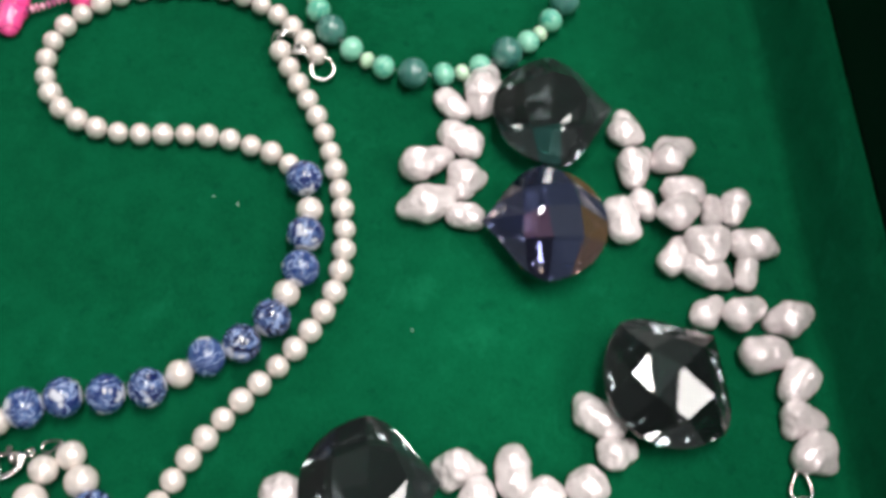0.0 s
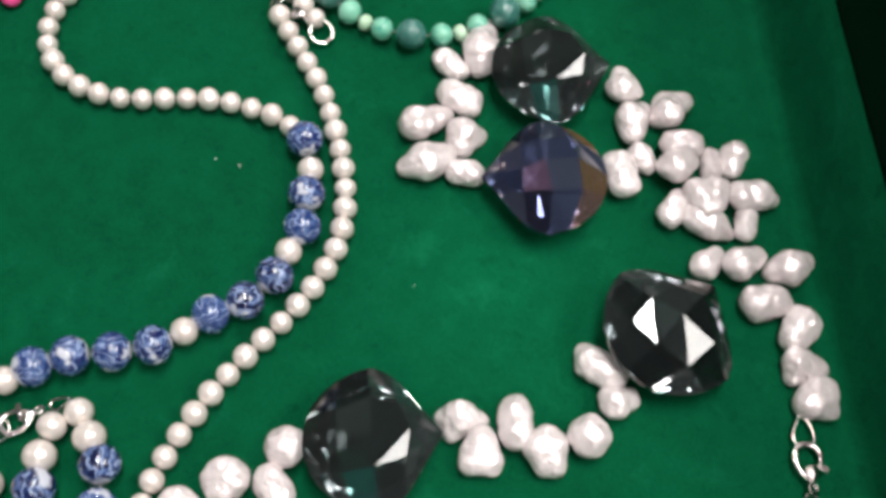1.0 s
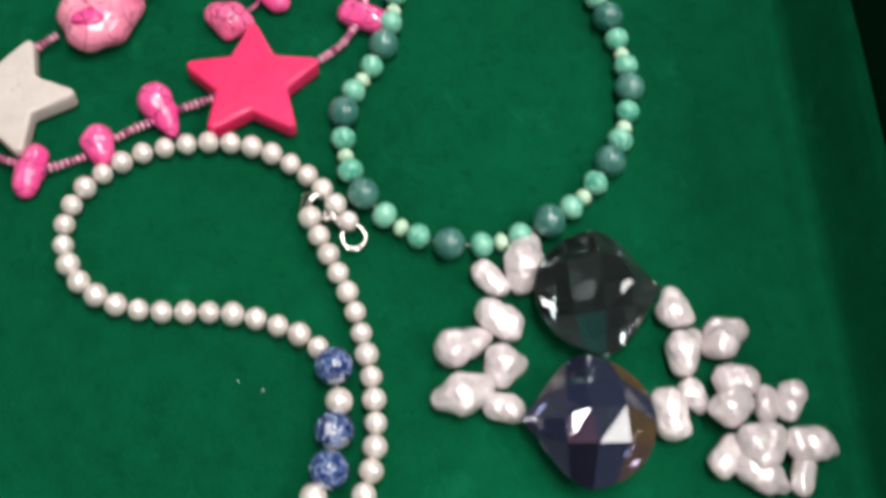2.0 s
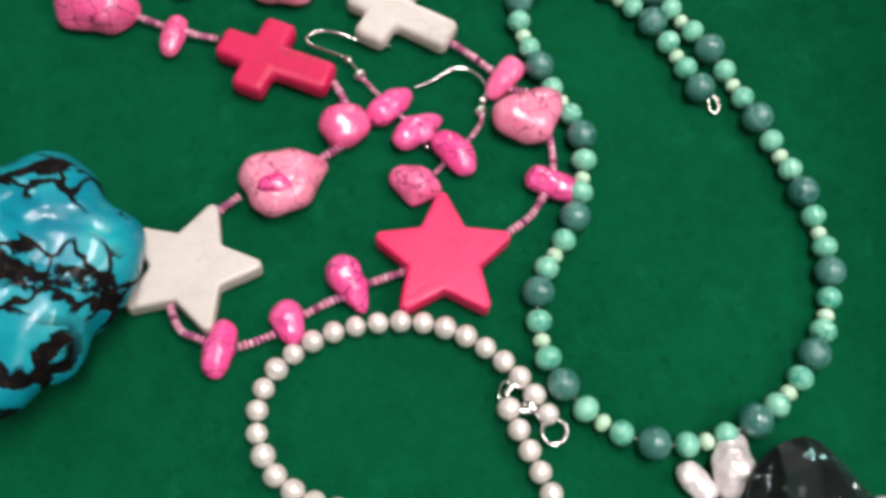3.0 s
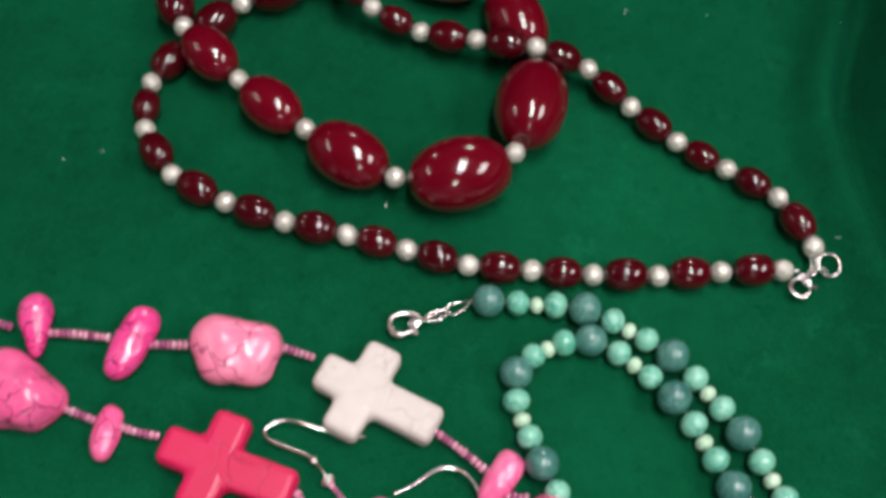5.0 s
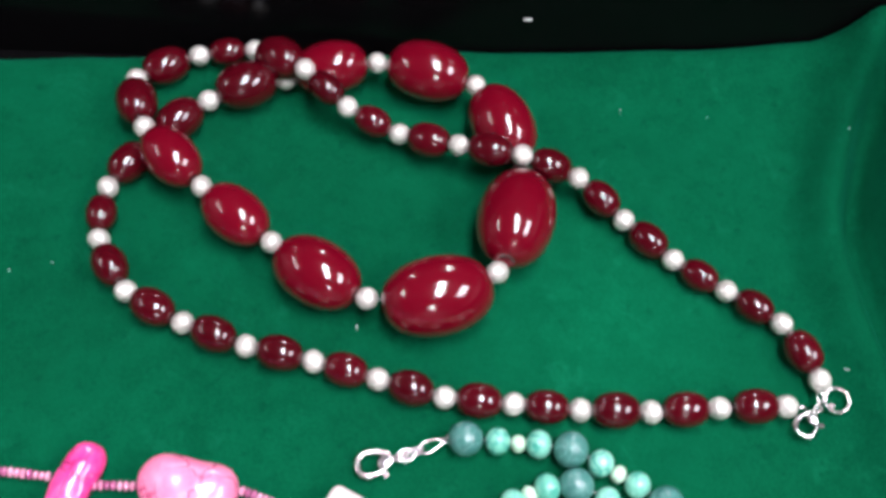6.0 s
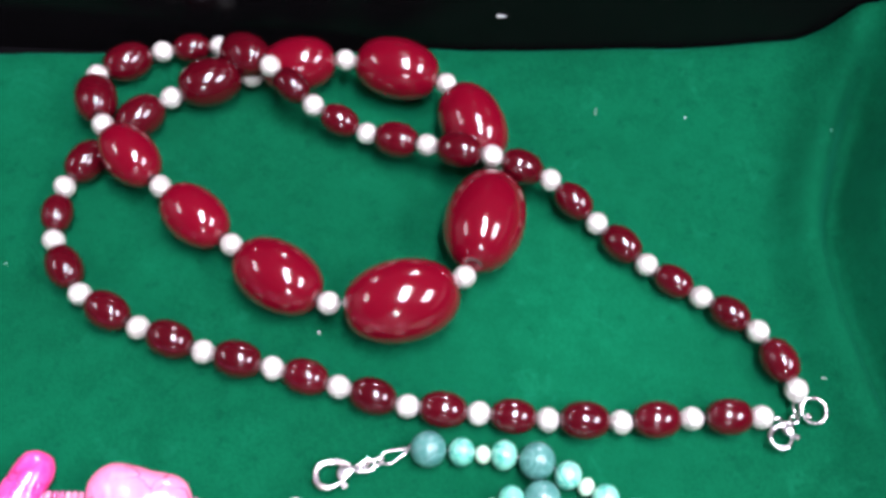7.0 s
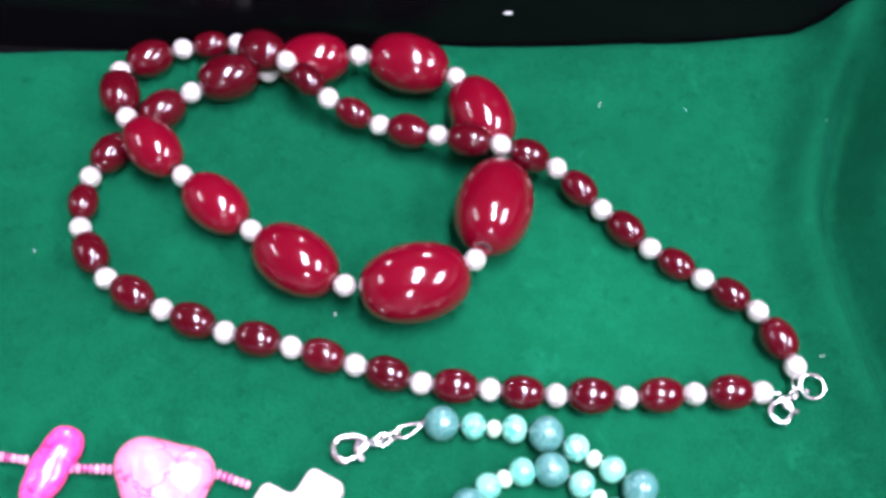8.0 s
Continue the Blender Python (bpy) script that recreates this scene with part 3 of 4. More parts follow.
for i, (p, kind) in enumerate(zip(BLUES, "bpbbpbbbpbbbbpbbp")):
    q, o = BLUES[min(i + 1, len(BLUES) - 1)], BLUES[max(i - 1, 0)]
    a = math.degrees(math.atan2(q[1] - o[1], q[0] - o[0]))
    if kind == "b":
        part("porcelain_bead", BLUE_MESH, pearls, spot(p[0], p[1], 5.0, a, tilt=67 * i), "round white bead painted in blue")
    else:
        part("pearl", PEARL_LARGE, pearls, spot(p[0], p[1], 4.2, a))
part("thread", tube_mesh("thread", [(p[0], p[1], 4.6) for p in BLUES], 0.2, THREAD, 6, step=2.0), pearls)

jump_ring(pearls, 66.6, 69.8, 2.2, 3.2, 3.2, 0, 20, 0.6)
jump_ring(pearls, 53.8, 79.9, 2.4, 3.2, 1.3, 80, 20, 0.3)
lobster(pearls, (54.7, 81.2), (63.2, 73.6), 3.6)

# ---- porcelain and pearl bracelet ----
bracelet = thing("bracelet", "pearl and blue porcelain bead bracelet with silver clasp on green felt", "bracelet")
PEARL_BIG = bead_mesh("pearl", 7.6, 8.0, PEARL)
for line, kinds in (([(9.6, -39.8), (12.5, -45.9), (15.6, -52.7), (15.7, -62.8)] + [(13.0, -73.0), (8.0, -81.0), (0.0, -86.0)], "ppbbpbb"),
                    ([(3.7, -42.9), (1.6, -49.9), (1.4, -57.4), (0.6, -64.5)] + [(-4.0, -74.0), (-10.0, -81.0)], "ppbbpb"),
                    ([(-9.7, -56.0), (-9.2, -62.6)] + [(-8.0, -72.0), (-13.0, -80.0)], "PPbp")):
    for i, (p, kind) in enumerate(zip(line, kinds)):
        q, o = line[min(i + 1, len(line) - 1)], line[max(i - 1, 0)]
        a = math.degrees(math.atan2(q[1] - o[1], q[0] - o[0]))
        if kind == "b":
            part("porcelain_bead", BLUE_MESH, bracelet, spot(p[0], p[1], 5.0, a, tilt=50 * i + 20), "round white bead painted in blue")
        else:
            part("pearl", PEARL_BIG if kind == "P" or i == 1 else PEARL_LARGE, bracelet, spot(p[0], p[1], 4.2, a))
    part("thread", tube_mesh("thread", [(p[0], p[1], 4.4) for p in line], 0.2, THREAD, 6, step=2.0), bracelet)
wire_loop(bracelet, (7.2, -36.0), (2.4, -37.8), 3.4, 1.3)
lobster(bracelet, (-9.2, -42.4), (0.2, -38.0), 2.4)
crimp(bracelet, -11.2, -48.5, 2.0, 2.6)
jump_ring(bracelet, -10.6, -42.3, 1.6, 3.6, 3.4, 0, 10, 0.4)
for k in range(3):
    jump_ring(bracelet, -10.7 - k * 0.9, -45.5 - k * 2.4, 1.4, 1.7, 1.2, 65, 60 * (k % 2) + 10, 0.4)

# ---- jade-green bead necklace ----
jade = thing("green_bead_necklace", "mint and teal stone bead necklace with silver clasp on green felt", "necklace")
TEAL_MESH = bead_mesh("teal_bead", 8.7, 9.0, TEAL)
MINT_MESH = bead_mesh("mint_bead", 6.4, 7.0, MINT)
LIME_MESH = bead_mesh("lime_bead", 4.0, 4.7, LIME, 0.2)
JADE = ([(53.8, 226.2), (79.9, 223.9), (102.2, 210.7), (118.3, 189.5), (130.2, 165.3), (140.5, 141.2), (144.6, 116.2), (136.7, 91.8), (118.6, 73.1), (91.8, 66.6), (69.1, 81.8)]
        + [(63.4, 107.7), (74.5, 131.2), (77.6, 157.8), (66.1, 181.4), (60.5, 205.5), (80.8, 215.0), (101.4, 199.0), (114.0, 175.2)])
line = spline(JADE, False, 0.2)
knots = []
for p in JADE:
    knots.append(min(range(len(line)), key=lambda k: (line[k].x - p[0]) ** 2 + (line[k].y - p[1]) ** 2))
rng = random.Random(4)
for a, b in zip(knots, knots[1:] + [None]):
    stops = [(0.0, TEAL_MESH, 4.5)]
    if b is not None:
        stops += [(0.305, MINT_MESH, 3.6), (0.5, LIME_MESH, 2.7), (0.695, MINT_MESH, 3.6)]
    for f, me, z in stops:
        k = a if b is None else round(a + (b - a) * f)
        p, q = line[max(k - 6, 0)], line[min(k + 6, len(line) - 1)]
        size = rng.uniform(0.95, 1.05)
        part(me.name.split(".")[0], me, jade, spot(line[k].x, line[k].y, z * size, math.degrees(math.atan2(q.y - p.y, q.x - p.x)), (1, size, size), tilt=rng.uniform(0, 360)))
part("thread", tube_mesh("thread", [(p[0], p[1], 4.0) for p in JADE], 0.2, THREAD, 6, step=2.0), jade)
wire_loop(jade, (49.6, 226.8), (42.4, 223.7), 2.6, 1.5)
jump_ring(jade, 41.4, 223.3, 1.8, 2.2, 1.2, 24, 65, 0.45)
jump_ring(jade, 39.4, 222.5, 1.8, 1.9, 1.4, 24, 10, 0.45)
lobster(jade, (26.7, 218.5), (38.2, 222.0), 2.0, -1)
crimp(jade, 49.6, 226.8, 3.6, 1.8)
jump_ring(jade, 118.3, 171.5, 1.5, 1.6, 2.8, 20, 30)

# ---- red bead necklace ----
red = thing("red_bead_necklace", "graduated dark red resin bead necklace with silvery spacers on green felt", "necklace")
RED_OUT = [(145.8, 244.5, 3.8), (138.0, 260.3, 4), (124.2, 269.5, 4.2), (110.6, 278.6, 4.2), (97.9, 290.5, 4.6), (85.3, 301.6, 8), (69.0, 304.7, 14), (51.6, 309.4, 11), (35.1, 315.9, 6), (20.1, 321.8, 10), (7.5, 332.4, 13), (-8.6, 345.0, 5), (-24.7, 342.3, 5), (-41.4, 332.1, 6), (-35.7, 312.3, 10.3)]
RED_LOOP = [(-18.0, 294.2, 9), (2.2, 277.7, 8.6), (28.0, 261.8, 9), (61.9, 270.0, 10), (69.6, 304.1, 6), (56.7, 331.1, 10), (28.0, 338.8, 9), (1.4, 335.0, 4.5), (-20.0, 325.6, 5.6), (-34.3, 311.5, 4.6)]
RED_BACK = [(-44.4, 296.0, 4.2), (-44.3, 279.6, 4), (-35.0, 264.4, 4), (-19.2, 255.7, 4), (-2.4, 249.7, 4), (15.0, 245.9, 4), (31.6, 241.5, 4), (48.5, 237.0, 4), (65.9, 235.7, 4), (82.8, 234.6, 4), (100.8, 234.5, 4), (118.4, 236.0, 4), (135.9, 237.0, 3.8)]
spacers = RED_OUT + RED_LOOP + RED_BACK
SPACER = bead_mesh("spacer_bead", 5.9, 6.2, SILVER_BEAD)
UNIT = {False: bead_mesh("red_bead", 1.0, 1.0, RED_SMALL, 0.2, 32, 20, 0.84), True: bead_mesh("red_bead", 1.0, 1.0, RED_BIG, 0.12, 40, 24, 0.84)}
for i, p in enumerate(spacers):
    part("spacer_bead", SPACER, red, spot(*p, angle=37 * i, tilt=20 * i), "small silvery white bead")
    if i + 1 < len(spacers):
        q = spacers[i + 1]
        gap = (Vector(q) - Vector(p)).length - 5.5
        large = 14 <= i <= 21
        width = gap * (0.72 if large else 0.76)
        m = along(p, q)
        o, e = spacers[max(i - 1, 0)], spacers[min(i + 2, len(spacers) - 1)]
        bow = 8 if i == 17 else 17  # the middle bead hangs furthest out
        m.translation = ((Vector(p) + Vector(q)) * bow - Vector(o) - Vector(e)) / (2 * bow - 2) * MM
        m.translation.z = max(m.translation.z, width / 2 * MM)
        part("red_bead", UNIT[large], red, m @ Matrix.Diagonal((gap, width, width, 1)), "large cherry red oval bead" if large else "")
part("thread", tube_mesh("thread", spacers, 0.2, THREAD, 6, step=2.0), red)
jump_ring(red, 150.2, 239.8, 2.0, 3.2, 3.2, 0, 12, 0.5)
crimp(red, 148.3, 238.0, 2.6, 1.8)
lobster(red, (138.9, 229.5), (145.0, 237.6), 2.2, -1)
jump_ring(red, 145.6, 240.4, 2.6, 2.2, 1.2, 80, 35, 0.35)
jump_ring(red, 139.5, 236.1, 2.6, 2.0, 1.3, 10, 50)


# ---- pink stone necklace ----
def slab_mesh(name, outline, height, material, bevel):
    """A flat cut stone with softly rounded rims, standing on z = 0 (millimetres)."""
    bm = bmesh.new()
    base = [bm.verts.new((x * MM, y * MM, 0)) for x, y in outline]
    face = bm.faces.new(base)
    top = bmesh.ops.extrude_face_region(bm, geom=[face])["geom"]
    bmesh.ops.translate(bm, verts=[g for g in top if isinstance(g, bmesh.types.BMVert)], vec=(0, 0, height * MM))
    bmesh.ops.recalc_face_normals(bm, faces=bm.faces[:])
    bmesh.ops.bevel(bm, geom=bm.edges[:], offset=bevel * MM, segments=4, profile=0.5, affect="EDGES", clamp_overlap=True)
    bmesh.ops.triangulate(bm, faces=[f for f in bm.faces if len(f.verts) > 4])
    me = from_bm(name, bm, material)
    for p in me.polygons:
        p.use_smooth = abs(p.normal.z) < 0.98
    return me


def star_outline(radius, inner=0.51):
    """Five blunt points."""
    out = []
    for k in range(5):
        for turn, r in ((-3.2, 0.955), (3.2, 0.955), (36, inner)):
            a = radians(72 * k + turn)
            out.append((radius * r * math.cos(a), radius * r * math.sin(a)))
    return out


def cross_outline(head, foot, arm, half):
    """The upright runs along x from -head to foot, the bar along y."""
    return [(-head, -half), (-half, -half), (-half, -arm), (half, -arm), (half, -half), (foot, -half * 1.05), (foot, half * 1.05), (half, half), (half, arm), (-half, arm), (-half, half), (-head, half)]


pink = thing("pink_stone_necklace", "pink dyed stone necklace with star and cross beads on green felt", "necklace")
def pink_stone(parent, seed, kind, *lobes):
    """A tumbled dyed stone; kind names its dye."""
    name, material, label = {"hot": ("stone_chip", HOT_PINK, "hot pink stone chip"), "mid": ("stone_nugget", MID_PINK, "bright pink veined stone nugget"), "pale": ("stone_nugget", PALE_PINK, "pale pink veined stone nugget")}[kind]
    me, place = lobed_mesh(name, lobes, material, seed, 0.85, 0.10, 1.7, 0.04, flats=5)
    return part(name, me, parent, spot(*place), label)


pink_stone(pink, 11, "hot", (-65.9, 221.5, 4.7), (-65.2, 216.5, 2.8), (-64.8, 210.5, 2.2))
pink_stone(pink, 12, "hot", (-37.6, 218.6, 4.7), (-40.1, 212.1, 4.6), (-42.2, 206.7, 4.1))
pink_stone(pink, 13, "pale", (-17, 213.3, 6.8), (-16.2, 207.5, 5.9), (-7.2, 211.2, 6.5), (-7.7, 207.1, 5.6))
pink_stone(pink, 14, "mid", (58.3, 181.3, 3.9), (55.1, 176.8, 3.8), (52.7, 173.2, 3))
pink_stone(pink, 15, "pale", (58.1, 162.8, 6.4), (63.8, 160.6, 5.8), (67.1, 166.8, 5.3), (69.4, 171.3, 3.7))
pink_stone(pink, 16, "hot", (64.4, 143.3, 3.9), (68.8, 141.6, 3.8), (72.7, 140.2, 3.8))
pink_stone(pink, 17, "mid", (7.4, 159.2, 5.2), (11.5, 158.5, 4.7), (10.2, 160.7, 4.8), (8.7, 156.1, 4.7))
pink_stone(pink, 18, "pale", (-14.3, 141.5, 5.7), (-9.8, 134.7, 6.1), (-3.5, 142.7, 6.2), (-4.4, 137.4, 6.1), (1.2, 145.4, 3.6))
pink_stone(pink, 19, "mid", (-42.6, 193.1, 3.2), (-43.2, 188.1, 3.4), (-44.1, 184.7, 3))
pink_stone(pink, 20, "mid", (-70.1, 204.9, 5.4), (-71.2, 198, 6.7), (-63.5, 196.5, 6.9), (-56.8, 196.6, 4.2), (-74.3, 193.7, 3.6), (-62.1, 192.3, 3.6))
pink_stone(pink, 21, "hot", (-91.3, 217.4, 4), (-91.3, 212.9, 4))
pink_stone(pink, 22, "hot", (10.8, 112, 4.8), (13.8, 108.1, 3.7), (16, 103.4, 2.2), (17, 100.9, 1.2))
pink_stone(pink, 23, "hot", (-3.6, 99.1, 4.4), (-2.1, 95.3, 3.5), (-1.1, 93.1, 1.7))
pink_stone(pink, 24, "hot", (-19.4, 94.7, 3.4), (-20.6, 89.7, 4), (-21.3, 85.3, 3.4))
END = (-106.0, 222.5)
SLAB = {"W": slab_mesh("cross_bead", cross_outline(12.8, 21.5, 13.3, 5.0), 7.0, HOWLITE, 2.2), "R": slab_mesh("cross_bead", cross_outline(14.2, 21.3, 13.0, 5.0), 7.0, CROSS_RED, 2.2),
        "S": slab_mesh("star_bead", star_outline(20.3), 6.2, STAR_PINK, 2.2), "T": slab_mesh("star_bead", star_outline(20.2), 6.2, HOWLITE, 2.2)}
SAY = {"W": "white stone cross bead", "R": "crimson stone cross bead", "S": "coral pink stone star bead", "T": "white stone star bead"}
for kind, x, y, turn in (("W", 20.7, 200.0, -27.5), ("S", 37.8, 117.4, 92), ("T", -30.2, 112.1, 75), ("R", -15.4, 180.8, -20.5)):
    part(SLAB[kind].name.split(".")[0], SLAB[kind], pink, spot(x, y, 0.4, turn), SAY[kind])
part("dye_spot", pebble_mesh("dye_spot", 77, HOT_PINK, (9.5, 6.0, 3.4), 0.5, 1.4, 0, 3), pink, spot(-8.7, 135.6, 10.5, 10), "hot pink dye spot on the stone")


def seed_run(parent, points, size=2.5, z=3.0):
    """A run of tiny glass beads strung along a line, too small to tell apart singly."""
    verts, faces = [], []
    pts = [(p[0], p[1], z) for p in points]
    rr = random.Random(int(abs(pts[0][0] * 10)))
    for p, a in sow(pts, 1.5):
        c, s, base = math.cos(radians(a)), math.sin(radians(a)), len(verts)
        d = size * rr.uniform(0.88, 1.12)
        for dx, r in ((-0.62, 0.55), (-0.45, 0.9), (0, 1.0), (0.45, 0.9), (0.62, 0.55)):
            for k in range(8):
                b = 2 * math.pi * k / 8
                x, y, h = dx, r * d / 2 * math.cos(b), r * d / 2 * math.sin(b)
                verts.append(((p.x + x * c - y * s) * MM, (p.y + x * s + y * c) * MM, (z + h) * MM))
        for i in range(4):
            for k in range(8):
                j = (k + 1) % 8
                faces.append((base + i * 8 + k, base + (i + 1) * 8 + k, base + (i + 1) * 8 + j, base + i * 8 + j))
    ob = part("seed_bead_string", mesh("seed_bead_string", verts, faces, SEED), parent, None, "tiny mauve glass beads")
    return tagged(ob, kind="stuff")


RUNS = ((END, (-93.5, 222.3), (-83.9, 220.9), (-70.7, 217)),
        ((-61.2, 215.8), (-54.9, 215.6), (-45.4, 214.6)),
        ((-35, 212.9), (-24.5, 212.8)),
        ((-1.3, 212.7), (8.3, 209.5)),
        ((39.6, 189.8), (46.4, 184.6), (53.1, 178.9)),
        ((56, 173.6), (63.4, 172.6)),
        ((67.9, 159.6), (69, 152.8), (69, 146)),
        ((66.1, 138.1), (62, 131.3), (55.4, 125.7)),
        ((27.8, 113.5), (22.8, 111.6), (16.8, 109.1)))
MORE = (((13.4, 106.6), (7.2, 103.8), (0.6, 99.8)),
        ((-6.9, 94.2), (-11.5, 92), (-17.1, 90.1)),
        ((-25.1, 92.4), (-31.1, 95), (-34.5, 101.8)),
        ((-25, 129.6), (-18.7, 135.4)),
        ((3.4, 148.3), (8.9, 153), (11.5, 157.6)),
        ((9.5, 165.6), (7, 170.7), (4.2, 175.8)),
        ((-30.5, 188.1), (-35.6, 189), (-40.3, 190.5)),
        ((-46.9, 192.1), (-54.4, 195)),
        ((-78.4, 207.5), (-84.5, 211.2), (-89.6, 213.8), (-106, 222.5)))
for run in RUNS + MORE:
    seed_run(pink, run)
lobster(pink, (END[0] - 9, END[1] + 6), (END[0] + 1, END[1] + 0.5), 2.5)
for k in range(4):
    jump_ring(pink, END[0] - 1 + k * 1.3, END[1] + 1.0 + 0.4 * k, 2.4, 2.2, 2.4, 90, 70, 0.4)

# ---- pink stone earrings ----
HOOKS = ([(21.7, 188.6), (14.3, 189.4), (6.8, 191.4), (1.1, 192.5), (-3.4, 190.4), (-2.8, 187.6), (1.8, 185.6), (7.1, 183.5), (9.0, 182.3)], [(29.0, 174.0), (34.5, 176.7), (40.3, 180.2), (45.1, 180.0), (48.8, 177.0), (50.3, 173.5), (49.3, 170.0)])
DROPS = ([(9.0, 182.0), (12.8, 177.0), (17.7, 171.1), (22.2, 166.8), (26.7, 161.8), (30.4, 158.8), (32.9, 153.6)], [(49.1, 169.3), (48.5, 165.8), (48.8, 162.3), (44.8, 155.6), (40.7, 151.7), (35.6, 144.9), (30.2, 141.2)])
GEMS = ((((19.2, 163.5, 4.2), (23.2, 167.8, 3.9), (26.7, 171.3, 2.5)),
         ((26.6, 155.9, 4), (28.8, 159.1, 3.5), (35.3, 163.4, 2.4), (32, 158.3, 3.2))),
        (((38.3, 153.9, 4.2), (42.2, 150.4, 4.2), (43.6, 147.3, 3.5)),
         ((26.1, 141.9, 3.8), (30.3, 140.2, 4.7), (33.9, 139.5, 3.3), (29.2, 136.7, 2.7))))
for hook, drop, gems in zip(HOOKS, DROPS, GEMS):
    ear = thing("earring", "pink stone drop earring with silver ear hook on green felt", "earring", "pair of pink earrings")
    part("ear_hook", tube_mesh("ear_hook", [(p[0], p[1], 1.6 + 1.2 * (i > 1)) for i, p in enumerate(hook)], 0.5, METAL, 8), ear, None, "bent silver wire hook")
    crimp(ear, *drop[0], 3.0, 2.6)
    part("link", tube_mesh("link", [(*drop[0], 3.0), ((drop[0][0] + drop[1][0]) / 2 + 0.3, (drop[0][1] + drop[1][1]) / 2, 3.2), (*drop[1], 2.6)], 0.36, METAL), ear, None, "short silver wire link")
    crimp(ear, *drop[1], 2.6, 2.0)
    jump_ring(ear, *drop[1], 2.6, 1.6, 1.2, 30, 50, 0.35)
    seed_run(ear, drop[1:], 1.6, 2.6)
    crimp(ear, *drop[-1], 1.6, 1.8)
    for i, lobes in enumerate(gems):
        pink_stone(ear, 50 + i + round(hook[0][0]), "mid" if i and hook is HOOKS[1] else "hot", *lobes)

# ---- turquoise nugget ----
NUGGET_LOBES = ((-78, 105.4, 20.6), (-65.3, 122.8, 12.2), (-52.1, 108.2, 11.8), (-64, 88, 12.8), (-71, 78.2, 10), (-90.7, 115.8, 11.1), (-98.6, 99, 22.9))
nugget, place = lobed_mesh("turquoise_nugget", NUGGET_LOBES, TURQUOISE, 5, 0.92, 0.09, 2.6, 0.0, 18.0, 6, 5, 6.0)
rock = tagged(new("turquoise_nugget", nugget), "large polished blue turquoise nugget with black matrix on green felt", "gemstone")
rock.matrix_basis = spot(*place)

# ---- baroque pearl and crystal necklace ----
baroque = thing("baroque_necklace", "white baroque pearl necklace with large faceted dark crystals on green felt", "necklace")


def baroque_pearl(seed, lift, *lobes):
    me, (x, y, z) = lobed_mesh("baroque_pearl", lobes, BAROQUE, seed, 0.78, 0.15, 1.8, 0.06, grow=1.07)
    part("baroque_pearl", me, baroque, spot(x, y, z + lift))


baroque_pearl(60, 0, (100.4, 59, 3.5), (104.4, 55, 3.1))
baroque_pearl(61, 0, (111.3, 61.1, 5.1), (112, 66.9, 3.8), (110.5, 57.3, 3.9))
baroque_pearl(62, 0, (102.1, 47.2, 4.2), (106.5, 43.7, 4.2))
baroque_pearl(63, 0, (92.1, 37.5, 4.6), (97.1, 40, 3.4), (100.2, 41.7, 2.4))
baroque_pearl(64, 0, (104.3, 34, 4.5), (103.4, 30.8, 3.6), (109.7, 34.2, 1.8))
baroque_pearl(65, 0, (93.3, 25.1, 5.1), (98.7, 27.2, 3.9), (89.6, 24.4, 3.3))
baroque_pearl(66, 0, (102.4, 22.5, 3.6), (105.8, 21.7, 3.7))
baroque_pearl(67, 0, (149.1, 47.4, 4.2), (149.4, 51.5, 3.1), (151.8, 46.4, 3.1))
baroque_pearl(68, 0, (150.3, 37.2, 4.3), (154.2, 40.7, 2.5), (150.4, 33.5, 3.4))
baroque_pearl(69, 0, (160.9, 38.6, 4.2), (165, 42.2, 3.1), (160, 42.9, 2.8), (157.7, 37.8, 2.2))
baroque_pearl(70, 0, (160.9, 28.3, 4.3), (165, 28.2, 4.1))
baroque_pearl(71, 2.5, (158.9, 20, 4.5), (162.3, 22.5, 3.8))
baroque_pearl(72, 0, (151.3, 25.2, 3.8), (152.9, 22.8, 2.7))
baroque_pearl(73, 0, (144.8, 22.3, 4.4), (145.7, 17.1, 4.3))
baroque_pearl(74, 0, (170.6, 24.8, 2.7), (169.9, 20.4, 3))
baroque_pearl(75, 1, (176.3, 24.2, 3.8), (175.1, 20.2, 2.7))
baroque_pearl(76, 0, (157, 7.3, 3.7), (159.8, 11.4, 3.4))
baroque_pearl(77, 2.4, (164.4, 12.1, 4), (169.8, 12.7, 3.6), (166.8, 8.4, 3.6))
baroque_pearl(78, 0, (163.5, 6.2, 4.1), (167.5, 3.6, 4), (170.9, 1.8, 2.2))
baroque_pearl(79, 1, (176.3, 11.6, 3.9), (180.8, 11.4, 4), (184.4, 10.8, 2.1))
baroque_pearl(80, 0, (176.8, 5.7, 3), (175.6, 1.6, 2.9))
baroque_pearl(81, 0, (163.4, -7.6, 3.8), (166.4, -5.3, 3))
baroque_pearl(82, 2, (171.7, -8.7, 4.3), (176, -6.5, 3))
baroque_pearl(83, 0, (185, -9.3, 4.6), (188.9, -7.9, 3.1), (181.2, -9.9, 3))
baroque_pearl(84, 0, (174.8, -19, 4.6), (179.5, -18.5, 4.3))
baroque_pearl(85, 0, (185, -24.8, 4.7), (183, -27.7, 4.4))
baroque_pearl(86, 0, (181.9, -35.1, 3.9), (185.9, -36, 3.2), (180.6, -37.9, 2.5))
baroque_pearl(87, 0, (185.8, -43.2, 4.3), (183.3, -45.2, 4.1), (187.7, -46.8, 2.3))
baroque_pearl(88, 0, (131.3, -32.8, 4), (135.4, -35.2, 4.1), (130.4, -30.6, 2.9))
